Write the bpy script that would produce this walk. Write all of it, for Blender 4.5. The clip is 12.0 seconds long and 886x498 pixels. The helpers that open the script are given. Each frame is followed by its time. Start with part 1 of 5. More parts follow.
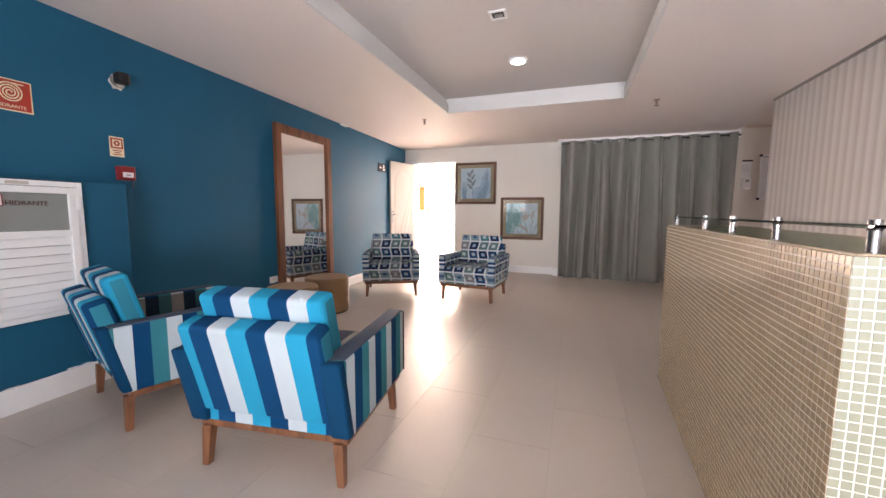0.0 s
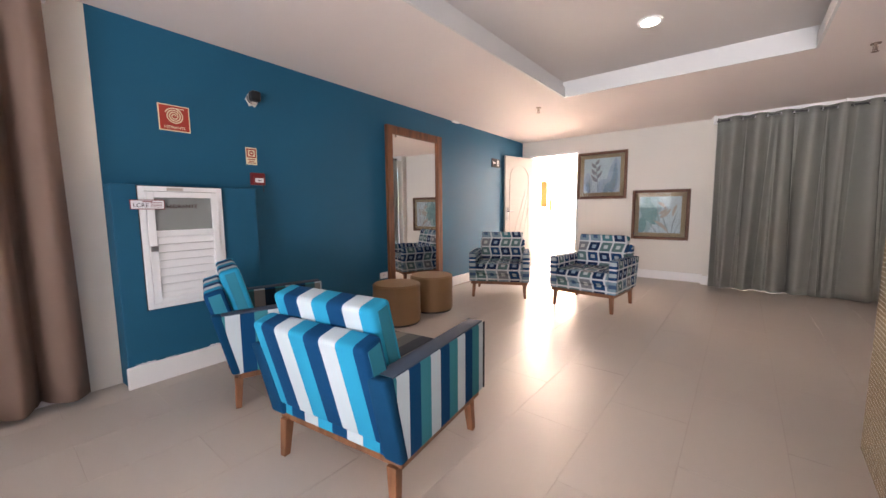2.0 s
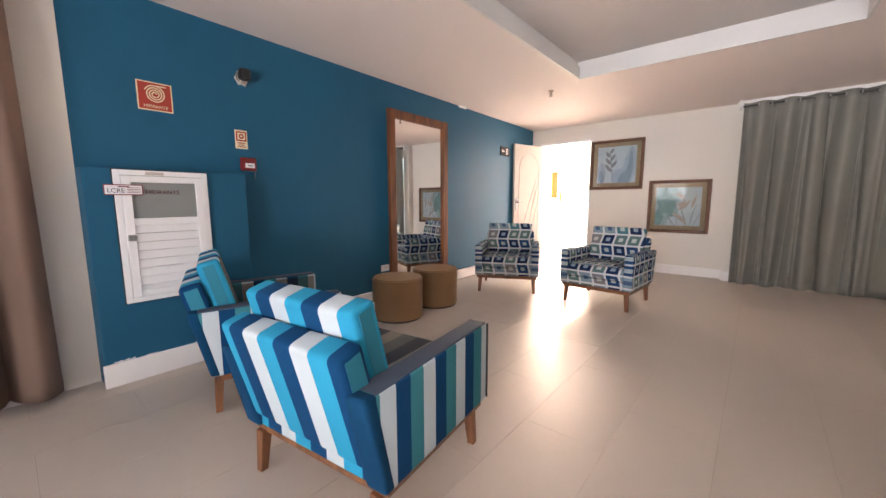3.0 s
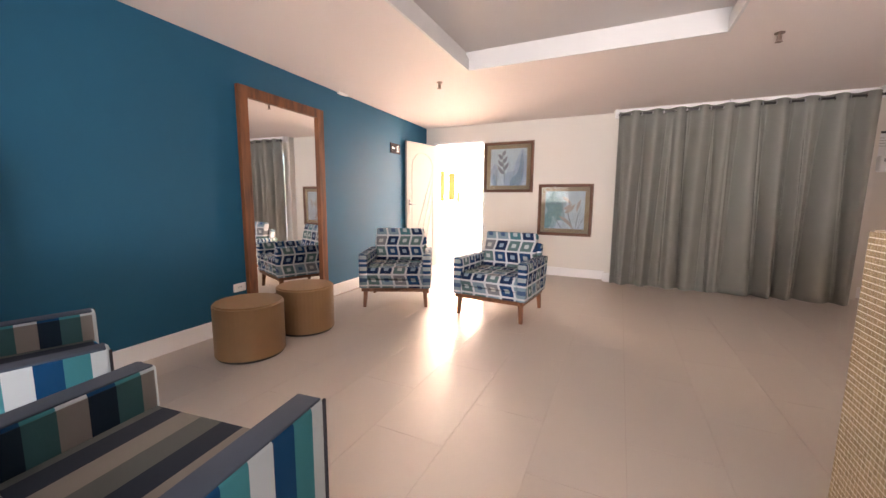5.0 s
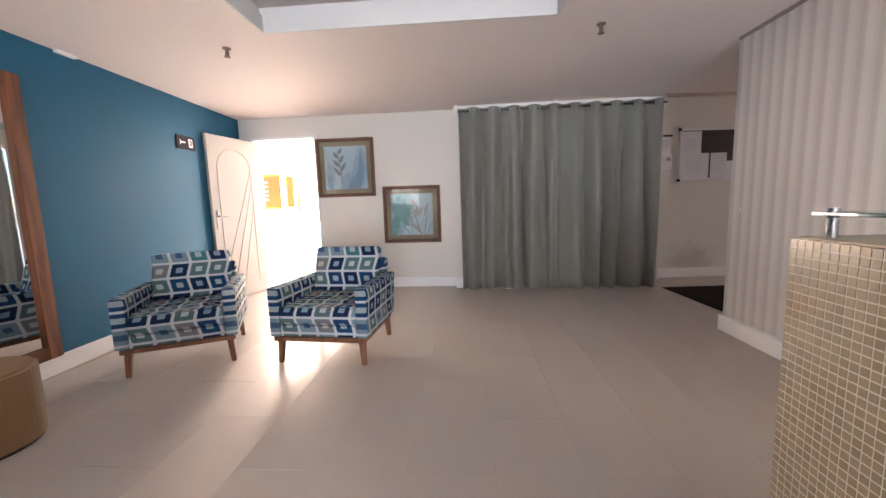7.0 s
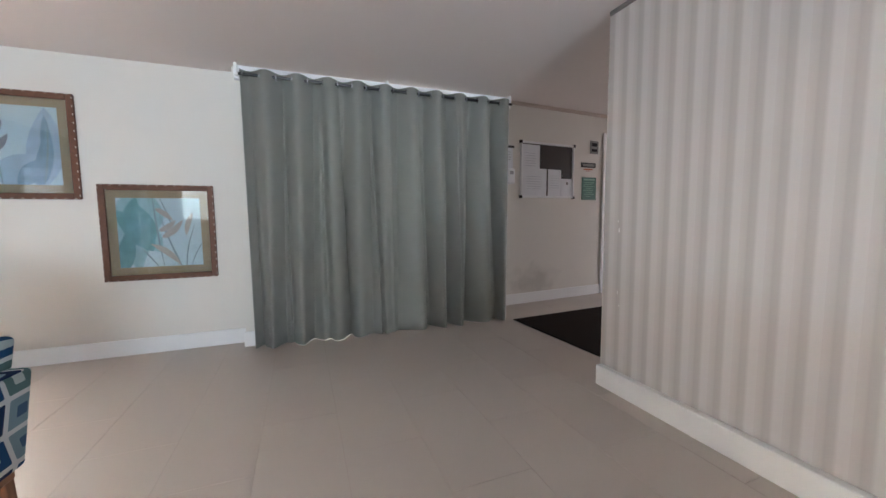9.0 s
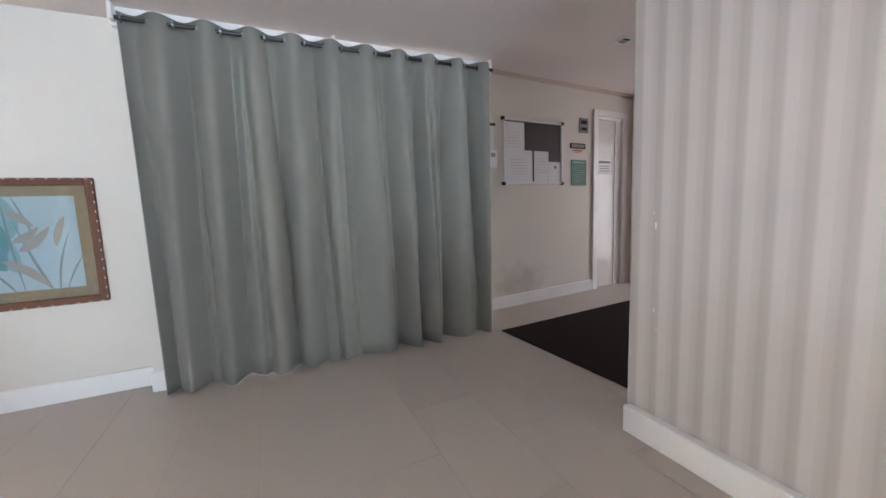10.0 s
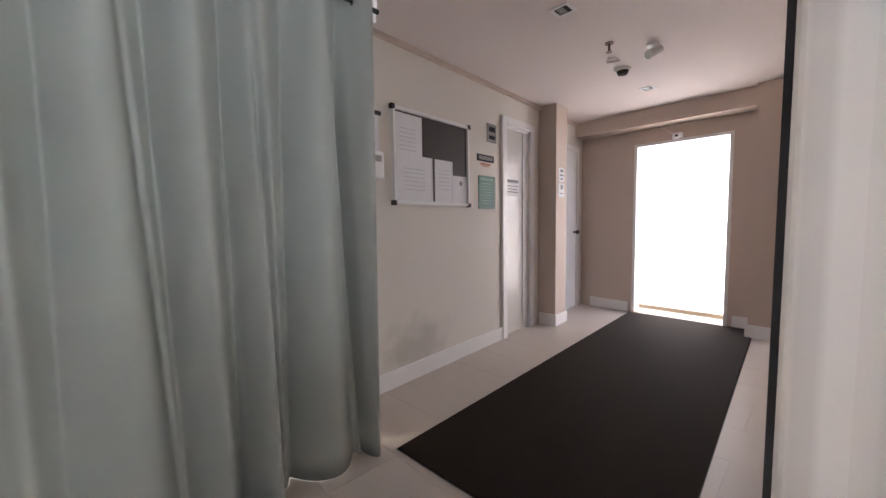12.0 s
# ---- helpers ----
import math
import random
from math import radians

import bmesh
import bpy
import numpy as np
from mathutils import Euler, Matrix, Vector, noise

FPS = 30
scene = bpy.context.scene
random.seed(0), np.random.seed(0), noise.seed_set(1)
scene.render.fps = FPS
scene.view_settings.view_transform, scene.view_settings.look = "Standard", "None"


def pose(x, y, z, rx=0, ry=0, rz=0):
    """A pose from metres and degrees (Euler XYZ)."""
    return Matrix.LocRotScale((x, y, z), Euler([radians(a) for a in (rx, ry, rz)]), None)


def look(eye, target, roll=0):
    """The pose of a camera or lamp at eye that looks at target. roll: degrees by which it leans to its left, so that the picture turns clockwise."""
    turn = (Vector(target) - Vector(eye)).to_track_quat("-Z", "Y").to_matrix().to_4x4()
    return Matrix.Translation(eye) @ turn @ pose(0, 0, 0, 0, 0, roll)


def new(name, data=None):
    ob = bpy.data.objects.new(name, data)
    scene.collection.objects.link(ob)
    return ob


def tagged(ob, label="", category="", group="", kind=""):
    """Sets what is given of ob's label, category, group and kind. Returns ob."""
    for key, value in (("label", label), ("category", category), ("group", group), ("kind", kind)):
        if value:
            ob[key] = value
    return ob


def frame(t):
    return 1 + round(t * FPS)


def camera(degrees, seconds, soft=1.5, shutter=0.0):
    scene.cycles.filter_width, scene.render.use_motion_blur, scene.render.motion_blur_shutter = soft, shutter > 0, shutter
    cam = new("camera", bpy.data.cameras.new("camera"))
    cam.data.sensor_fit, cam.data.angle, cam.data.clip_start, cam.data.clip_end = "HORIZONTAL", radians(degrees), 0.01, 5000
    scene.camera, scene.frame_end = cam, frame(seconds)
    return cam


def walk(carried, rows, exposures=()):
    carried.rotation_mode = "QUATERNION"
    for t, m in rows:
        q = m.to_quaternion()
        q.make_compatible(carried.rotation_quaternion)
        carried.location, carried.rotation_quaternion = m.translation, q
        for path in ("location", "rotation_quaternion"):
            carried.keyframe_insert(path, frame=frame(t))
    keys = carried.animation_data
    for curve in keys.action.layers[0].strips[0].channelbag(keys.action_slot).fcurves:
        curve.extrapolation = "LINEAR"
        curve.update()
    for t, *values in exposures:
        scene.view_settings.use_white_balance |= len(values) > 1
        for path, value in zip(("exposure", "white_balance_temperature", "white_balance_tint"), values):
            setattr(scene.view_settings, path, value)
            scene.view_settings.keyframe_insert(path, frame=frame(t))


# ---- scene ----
cam = camera(100.2, 12.0)
EXPOSURES = [(0.0, 1.72, 6600, 21), (2.0, 1.75, 6750, 22), (4.5, 2.0, 7200, 24), (5.0, 2.1, 7200, 25), (5.5, 2.0, 7000, 24), (6.5, 1.88, 6650, 20), (7.0, 1.78, 6350, 18), (9.0, 1.9, 5750, 9), (9.5, 2.02, 5700, 10), (10.5, 2.4, 5700, 9), (11.5, 2.75, 5700, 9), (12.0, 2.45, 5900, 12)]
PATH = [
    (0, (0.112, 1.358, 1.097), (-0.55, 3.235, 0.898), 0.3),
    (0.5, (0.075, 1.397, 1.106), (-0.594, 3.271, 0.9), -0.8),
    (1, (0.077, 1.477, 1.099), (-0.691, 3.311, 0.888), -1.5),
    (1.5, (0.15, 1.595, 1.093), (-0.887, 3.295, 0.905), 0.1),
    (2, (0.194, 1.677, 1.102), (-1.053, 3.226, 0.887), -0.5),
    (2.5, (0.175, 1.779, 1.087), (-1.068, 3.324, 0.832), -0.8),
    (2.7, (0.144, 1.812, 1.078), (-1.145, 3.319, 0.817), -0.1),
    (4.5, (-0.075, 2.29, 1.101), (-1.077, 4.001, 0.841), -0.0),
    (5, (-0.048, 2.44, 1.103), (-0.897, 4.232, 0.846), 0.5),
    (5.5, (-0.161, 2.61, 1.131), (-0.754, 4.51, 0.934), -0.5),
    (6, (-0.246, 2.776, 1.132), (-0.653, 4.718, 0.881), -1.2),
    (6.5, (-0.122, 2.973, 1.12), (-0.453, 4.931, 0.887), -1.4),
    (7, (-0.048, 3.218, 1.122), (-0.183, 5.198, 0.876), -1.8),
    (7.2, (-0.039, 3.345, 1.118), (-0.086, 5.332, 0.893), -1.9),
    (8.8, (0.231, 4.404, 1.069), (0.83, 6.304, 0.892), -0.7),
    (9, (0.274, 4.546, 1.094), (0.985, 6.407, 0.919), -0.5),
    (9.5, (0.402, 4.863, 1.101), (1.234, 6.67, 0.893), -1.5),
    (10, (0.552, 5.189, 1.118), (1.385, 6.992, 0.887), -2.1),
    (10.5, (0.649, 5.545, 1.136), (1.693, 7.241, 0.952), -2.1),
    (11, (0.897, 5.767, 1.15), (2.046, 7.393, 0.956), -1.8),
    (11.5, (1.074, 6.038, 1.197), (2.28, 7.618, 0.972), -1.7),
    (12, (1.231, 6.335, 1.19), (2.606, 7.78, 1.041), -0.9),
]
walk(cam, [(t, look(eye, target, roll)) for t, eye, target, roll in PATH], EXPOSURES)

# ---- light ----
CEIL = 2.31
HALL_CEIL = 2.44
HALL_SKEW = pose(4.4, 8.6, 0, 0, 0, 4.6) @ pose(-4.4, -8.6, 0)   # the hall's long wall runs four degrees off


def xw(y):
    """Where the long blue wall stands: it runs two degrees off the other walls."""
    return -2.86 - 0.0373 * (y - 2.0)


def area(name, m, sx, sy, watts, colour=(1, 1, 1)):
    d = bpy.data.lights.new(name, "AREA")
    d.shape, d.size, d.size_y, d.energy, d.color = "RECTANGLE", sx, sy, watts, colour
    ob = new(name, d)
    ob.matrix_world = m
    return tagged(ob, kind="structure")


world = bpy.data.worlds.new("world")
scene.world = world
world.use_nodes = True
wn = world.node_tree.nodes
sky = wn.new("ShaderNodeTexSky")
sky.sky_type, sky.sun_disc, sky.sun_elevation, sky.sun_rotation = "NISHITA", False, radians(56), radians(176)
world.node_tree.links.new(sky.outputs[0], wn["Background"].inputs[0])
wn["Background"].inputs[1].default_value = 0.12
sun = bpy.data.lights.new("sun", "SUN")
sun.energy, sun.angle, sun.color = 3.0, radians(0.5), (1, 0.95, 0.88)
sun_ob = new("sun", sun)
sun_ob.matrix_world = look((0.4, -6, 9), (0, 0, 0))

# unseen lamp added in the south wall, tilted up to spare the floor
south_light = area("south_fill_light", pose(0.7, -1.96, 0.85, 114, 0, 0), 2.3, 1.4, 47, (0.93, 0.97, 1.0))
south_light.data.spread = radians(115)
behind_curtain = area("curtain_window_light", pose(0.95, 8.24, 1.5, -90, 0, 0), 1.3, 1.1, 3.0, (0.96, 1.0, 0.94))
behind_curtain.data.spread = radians(65)
area("hall_door_light", pose(6.34, 7.57, 1.03, 90, 0, 90), 0.88, 2.0, 1.5, (1.0, 0.66, 0.50))
area("west_window_light", pose(-3.02, 0.9, 1.3, 90, 0, -90), 1.5, 1.9, 0.9, (1.0, 0.72, 0.62))


# ---- materials ----
def mat(name, colour, rough=0.6, metal=0.0, vary=0.08, scale=6.0, bump=0.0, bump_scale=120.0, rand=0.0, spec=0.5):
    """Colour varied at two scales, fine relief."""
    m = bpy.data.materials.new(name)
    m.use_nodes = True
    nt = m.node_tree
    b = nt.nodes["Principled BSDF"]
    b.inputs["Roughness"].default_value, b.inputs["Metallic"].default_value = rough, metal
    b.inputs["Specular IOR Level"].default_value = spec
    tc = nt.nodes.new("ShaderNodeTexCoord")
    n1 = nt.nodes.new("ShaderNodeTexNoise")
    n1.inputs["Scale"].default_value, n1.inputs["Detail"].default_value = scale, 6
    nt.links.new(tc.outputs["Object"], n1.inputs["Vector"])
    mx = nt.nodes.new("ShaderNodeMix")
    mx.data_type = "RGBA"
    mx.inputs["A"].default_value = (*[c * (1 - vary) for c in colour], 1)
    mx.inputs["B"].default_value = (*[min(1, c * (1 + vary)) for c in colour], 1)
    nt.links.new(n1.outputs["Fac"], mx.inputs["Factor"])
    last = mx.outputs["Result"]
    if rand:
        oi = nt.nodes.new("ShaderNodeObjectInfo")
        mr = nt.nodes.new("ShaderNodeMapRange")
        mr.inputs["To Min"].default_value, mr.inputs["To Max"].default_value = 1 - rand, 1 + rand
        nt.links.new(oi.outputs["Random"], mr.inputs["Value"])
        sc_ = nt.nodes.new("ShaderNodeVectorMath")
        sc_.operation = "SCALE"
        nt.links.new(last, sc_.inputs[0])
        nt.links.new(mr.outputs["Result"], sc_.inputs["Scale"])
        last = sc_.outputs[0]
        geo = nt.nodes.new("ShaderNodeNewGeometry")
        nt.links.new(geo.outputs["Position"], n1.inputs["Vector"])
    nt.links.new(last, b.inputs["Base Color"])
    rr = nt.nodes.new("ShaderNodeMapRange")
    rr.inputs["To Min"].default_value, rr.inputs["To Max"].default_value = max(0.02, rough * 0.85), min(1, rough * 1.15)
    nt.links.new(n1.outputs["Fac"], rr.inputs["Value"])
    nt.links.new(rr.outputs["Result"], b.inputs["Roughness"])
    if bump:
        n2 = nt.nodes.new("ShaderNodeTexNoise")
        n2.inputs["Scale"].default_value, n2.inputs["Detail"].default_value = bump_scale, 4
        nt.links.new(tc.outputs["Object"], n2.inputs["Vector"])
        bp = nt.nodes.new("ShaderNodeBump")
        bp.inputs["Strength"].default_value, bp.inputs["Distance"].default_value = bump, 0.002
        nt.links.new(n2.outputs["Fac"], bp.inputs["Height"])
        nt.links.new(bp.outputs["Normal"], b.inputs["Normal"])
    return m


def math_node(nt, op, a, b=None, c=None):
    n = nt.nodes.new("ShaderNodeMath")
    n.operation = op
    for k, v in enumerate((a, b, c)):
        if v is None:
            continue
        if isinstance(v, (int, float)):
            n.inputs[k].default_value = v
        else:
            nt.links.new(v, n.inputs[k])
    return n.outputs[0]


def ramp_node(nt, fac, stops, mode="CONSTANT"):
    r = nt.nodes.new("ShaderNodeValToRGB")
    r.color_ramp.interpolation = mode
    while len(r.color_ramp.elements) < len(stops):
        r.color_ramp.elements.new(0.5)
    for e, (p, c) in zip(r.color_ramp.elements, stops):
        e.position, e.color = p, (*c, 1)
    nt.links.new(fac, r.inputs[0])
    return r.outputs[0]


def weave(nt, bsdf, scale=700.0, strength=0.25):
    tc = nt.nodes.new("ShaderNodeTexCoord")
    n2 = nt.nodes.new("ShaderNodeTexNoise")
    n2.inputs["Scale"].default_value, n2.inputs["Detail"].default_value = scale, 3
    nt.links.new(tc.outputs["Object"], n2.inputs["Vector"])
    n3 = nt.nodes.new("ShaderNodeTexNoise")
    n3.inputs["Scale"].default_value = 9
    nt.links.new(tc.outputs["Object"], n3.inputs["Vector"])
    h = math_node(nt, "ADD", math_node(nt, "MULTIPLY", n3.outputs["Fac"], 4.0), n2.outputs["Fac"])
    bp = nt.nodes.new("ShaderNodeBump")
    bp.inputs["Strength"].default_value, bp.inputs["Distance"].default_value = strength, 0.003
    nt.links.new(h, bp.inputs["Height"])
    nt.links.new(bp.outputs["Normal"], bsdf.inputs["Normal"])


NAVY, WHITE, CYAN, TEAL = (0.002, 0.044, 0.125), (0.42, 0.49, 0.53), (0.008, 0.255, 0.42), (0.03, 0.18, 0.22)


def stripes(name, axis, width, offset, colours):
    m = bpy.data.materials.new(name)
    m.use_nodes = True
    nt = m.node_tree
    b = nt.nodes["Principled BSDF"]
    b.inputs["Roughness"].default_value, b.inputs["Specular IOR Level"].default_value = 0.9, 0.12
    tc = nt.nodes.new("ShaderNodeTexCoord")
    sp = nt.nodes.new("ShaderNodeSeparateXYZ")
    nt.links.new(tc.outputs["Object"], sp.inputs[0])
    u = math_node(nt, "ADD", sp.outputs[axis], offset)
    f = math_node(nt, "FRACT", math_node(nt, "DIVIDE", u, width * len(colours)))
    nt.links.new(ramp_node(nt, f, [(k / len(colours), c) for k, c in enumerate(colours)]), b.inputs["Base Color"])
    weave(nt, b)
    return m


def squares(name, ua, va):
    """Woven cloth with leaning squares in blues and greys on white."""
    m = bpy.data.materials.new(name)
    m.use_nodes = True
    nt = m.node_tree
    b = nt.nodes["Principled BSDF"]
    b.inputs["Roughness"].default_value, b.inputs["Specular IOR Level"].default_value = 0.9, 0.12
    tc = nt.nodes.new("ShaderNodeTexCoord")
    sp = nt.nodes.new("ShaderNodeSeparateXYZ")
    nt.links.new(tc.outputs["Object"], sp.inputs[0])
    s = 0.136
    v = math_node(nt, "DIVIDE", math_node(nt, "ADD", sp.outputs[va], 4.7946), s * 0.86)
    u = math_node(nt, "ADD", math_node(nt, "DIVIDE", math_node(nt, "ADD", sp.outputs[ua], 5.0), s), math_node(nt, "MULTIPLY", math_node(nt, "PINGPONG", v, 1.0), 0.22))
    uc, vc = math_node(nt, "FLOOR", u), math_node(nt, "FLOOR", v)
    fu = math_node(nt, "ABSOLUTE", math_node(nt, "SUBTRACT", math_node(nt, "FRACT", u), 0.5))
    fv = math_node(nt, "ABSOLUTE", math_node(nt, "SUBTRACT", math_node(nt, "FRACT", v), 0.5))
    d = math_node(nt, "SMOOTH_MAX", fu, fv, 0.08)
    cx = nt.nodes.new("ShaderNodeCombineXYZ")
    nt.links.new(uc, cx.inputs[0])
    nt.links.new(vc, cx.inputs[1])
    wn1 = nt.nodes.new("ShaderNodeTexWhiteNoise")
    wn1.noise_dimensions = "3D"
    nt.links.new(cx.outputs[0], wn1.inputs["Vector"])
    outer = ramp_node(nt, wn1.outputs["Value"], [(0, (0.010, 0.025, 0.070)), (0.26, (0.085, 0.15, 0.155)), (0.45, (0.012, 0.05, 0.13)), (0.62, (0.17, 0.25, 0.30)), (0.78, (0.17, 0.175, 0.19)), (0.9, (0.05, 0.16, 0.19))])
    inner = ramp_node(nt, wn1.outputs["Value"], [(0, (0.20, 0.28, 0.36)), (0.26, (0.40, 0.46, 0.46)), (0.45, (0.30, 0.36, 0.38)), (0.62, (0.05, 0.10, 0.18)), (0.78, (0.42, 0.42, 0.40)), (0.9, (0.36, 0.43, 0.45))])
    m1 = nt.nodes.new("ShaderNodeMix")
    m1.data_type = "RGBA"
    nt.links.new(math_node(nt, "LESS_THAN", d, 0.17), m1.inputs["Factor"])
    nt.links.new(outer, m1.inputs["A"])
    nt.links.new(inner, m1.inputs["B"])
    m2 = nt.nodes.new("ShaderNodeMix")
    m2.data_type = "RGBA"
    nt.links.new(math_node(nt, "LESS_THAN", d, 0.425), m2.inputs["Factor"])
    m2.inputs["A"].default_value = (0.50, 0.53, 0.55, 1)
    nt.links.new(m1.outputs["Result"], m2.inputs["B"])
    nt.links.new(m2.outputs["Result"], b.inputs["Base Color"])
    weave(nt, b)
    return m


def wood(name, dark, light, axis=2, scale=3.0, rough=0.45):
    m = bpy.data.materials.new(name)
    m.use_nodes = True
    nt = m.node_tree
    b = nt.nodes["Principled BSDF"]
    b.inputs["Roughness"].default_value = rough
    tc = nt.nodes.new("ShaderNodeTexCoord")
    mp = nt.nodes.new("ShaderNodeMapping")
    sc = [scale * 9] * 3
    sc[axis] = scale
    mp.inputs["Scale"].default_value = sc
    nt.links.new(tc.outputs["Object"], mp.inputs["Vector"])
    n = nt.nodes.new("ShaderNodeTexNoise")
    n.inputs["Scale"].default_value, n.inputs["Detail"].default_value, n.inputs["Distortion"].default_value = 1.0, 8, 0.6
    nt.links.new(mp.outputs[0], n.inputs["Vector"])
    nt.links.new(ramp_node(nt, n.outputs["Fac"], [(0.3, dark), (0.7, light)], "LINEAR"), b.inputs["Base Color"])
    bp = nt.nodes.new("ShaderNodeBump")
    bp.inputs["Strength"].default_value, bp.inputs["Distance"].default_value = 0.2, 0.001
    nt.links.new(n.outputs["Fac"], bp.inputs["Height"])
    nt.links.new(bp.outputs["Normal"], b.inputs["Normal"])
    return m


def glow(name, colour, strength):
    m = bpy.data.materials.new(name)
    m.use_nodes = True
    b = m.node_tree.nodes["Principled BSDF"]
    b.inputs["Base Color"].default_value = (*colour, 1)
    b.inputs["Emission Color"].default_value = (*colour, 1)
    b.inputs["Emission Strength"].default_value = strength
    return m


def glass(name, colour=(0.9, 0.97, 0.95), rough=0.0):
    m = bpy.data.materials.new(name)
    m.use_nodes = True
    b = m.node_tree.nodes["Principled BSDF"]
    b.inputs["Base Color"].default_value = (*colour, 1)
    b.inputs["Roughness"].default_value = rough
    b.inputs["Transmission Weight"].default_value = 1.0
    b.inputs["IOR"].default_value = 1.45
    return m


M_BLUE = mat("blue_paint", (0.0070, 0.093, 0.172), 0.68, spec=0.25, vary=0.10, scale=2.0, bump=0.12, bump_scale=60)
M_WALL = mat("off_white_paint", (0.68, 0.65, 0.60), 0.7, vary=0.04, scale=1.6, bump=0.1, bump_scale=60)
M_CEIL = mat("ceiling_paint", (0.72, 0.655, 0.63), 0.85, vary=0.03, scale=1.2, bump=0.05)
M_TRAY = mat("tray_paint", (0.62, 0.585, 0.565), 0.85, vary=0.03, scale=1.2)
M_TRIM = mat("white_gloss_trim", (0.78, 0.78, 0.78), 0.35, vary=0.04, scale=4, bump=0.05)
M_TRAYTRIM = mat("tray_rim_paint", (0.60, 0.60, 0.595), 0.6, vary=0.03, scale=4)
M_WHITE = mat("white_enamel", (0.78, 0.79, 0.80), 0.35, vary=0.03)
M_TILE = mat("beige_floor_tile", (0.48, 0.43, 0.385), 0.40, vary=0.035, scale=1.3, rand=0.008, spec=0.4)
M_GROUT = mat("tile_grout", (0.40, 0.345, 0.30), 0.9, vary=0.15, scale=20)
M_MOSAIC = mat("mosaic_tile", (0.33, 0.265, 0.17), 0.25, vary=0.15, scale=60, rand=0.12)
M_MOSAIC_FAR = mat("mosaic_tile_joined", (0.33, 0.265, 0.17), 0.25, vary=0.15, scale=60)
_nt = M_MOSAIC_FAR.node_tree
_g = _nt.nodes.new("ShaderNodeNewGeometry")
_h = _nt.nodes.new("ShaderNodeHueSaturation")
_r = _nt.nodes.new("ShaderNodeMapRange")
_r.inputs["To Min"].default_value, _r.inputs["To Max"].default_value = 0.88, 1.12
_nt.links.new(_g.outputs["Random Per Island"], _r.inputs["Value"])
_nt.links.new(_r.outputs["Result"], _h.inputs["Value"])
_b = _nt.nodes["Principled BSDF"]
_nt.links.new(_b.inputs["Base Color"].links[0].from_socket, _h.inputs["Color"])
_nt.links.new(_h.outputs["Color"], _b.inputs["Base Color"])
M_MOSAIC_END = mat("pale_mosaic_tile", (0.24, 0.25, 0.18), 0.35, vary=0.15, scale=60)
M_MGROUT = mat("mosaic_grout", (0.66, 0.62, 0.53), 0.85, vary=0.06, scale=40, bump=0.2)
M_TOP = mat("counter_stone", (0.30, 0.23, 0.15), 0.3, vary=0.15, scale=50)
M_POUF = mat("tan_leatherette", (0.24, 0.138, 0.062), 0.5, vary=0.10, scale=7, bump=0.25, bump_scale=250)
M_WOOD = wood("chair_leg_wood", (0.10, 0.04, 0.018), (0.24, 0.10, 0.045))
M_MFRAME = wood("mirror_frame_wood", (0.045, 0.013, 0.004), (0.20, 0.065, 0.018), 2, 2.2, 0.7)
M_DARKWOOD = mat("picture_frame_wood", (0.12, 0.046, 0.022), 0.55, vary=0.5, scale=90, bump=0.9, bump_scale=90)
M_CURTAIN = mat("grey_curtain_cloth", (0.250, 0.250, 0.226), 0.9, vary=0.08, scale=5, bump=0.3, bump_scale=500)
M_CURT2 = mat("brown_curtain_cloth", (0.20, 0.135, 0.105), 0.9, vary=0.08, scale=5, bump=0.3, bump_scale=500)
for mm, tr in ((M_CURTAIN, (0.39, 0.42, 0.395)), (M_CURT2, (0.5, 0.3, 0.2))):
    nt = mm.node_tree
    tl = nt.nodes.new("ShaderNodeBsdfTranslucent")
    tl.inputs[0].default_value = (*tr, 1)
    ms = nt.nodes.new("ShaderNodeMixShader")
    ms.inputs[0].default_value = 0.11
    nt.links.new(nt.nodes["Principled BSDF"].outputs[0], ms.inputs[1])
    nt.links.new(tl.outputs[0], ms.inputs[2])
    nt.links.new(ms.outputs[0], nt.nodes["Material Output"].inputs[0])
M_SPRK = mat("dull_brass", (0.22, 0.16, 0.13), 0.5, 0.6, vary=0.1)
M_CHROME = mat("chrome", (0.36, 0.36, 0.37), 0.28, 1.0, vary=0.03)
M_BLACK = mat("black_plastic", (0.012, 0.012, 0.013), 0.4, vary=0.2)
M_DARKGAP = mat("dark_gap", (0.02, 0.017, 0.015), 0.8)
M_RED = mat("sign_red", (0.36, 0.028, 0.013), 0.4, vary=0.05)
M_DRED = mat("alarm_red", (0.19, 0.010, 0.013), 0.35, vary=0.1)
M_DLETTER = mat("dark_red_lettering", (0.07, 0.012, 0.012), 0.6)
M_CREAM = mat("sign_cream", (0.75, 0.66, 0.45), 0.4, vary=0.04)
M_PAPER = mat("paper", (0.72, 0.73, 0.76), 0.7, vary=0.06, scale=12)
M_MAT = mat("dark_brown_doormat", (0.020, 0.014, 0.011), 0.98, spec=0.1, vary=0.3, scale=30, bump=0.9, bump_scale=400)
M_FROST = mat("frosted_cabinet_glass", (0.24, 0.26, 0.255), 0.25, vary=0.06)
M_GREEN = mat("dark_green_notice", (0.02, 0.11, 0.07), 0.5)
M_ORANGE = mat("orange_print", (0.42, 0.085, 0.010), 0.7)
M_PASSE = mat("tan_passepartout", (0.48, 0.34, 0.23), 0.8, vary=0.08, scale=80)
M_BOARD = mat("dark_brown_card", (0.022, 0.013, 0.010), 0.5)
M_DOOR = mat("cream_door_paint", (0.44, 0.41, 0.37), 0.6, vary=0.03)
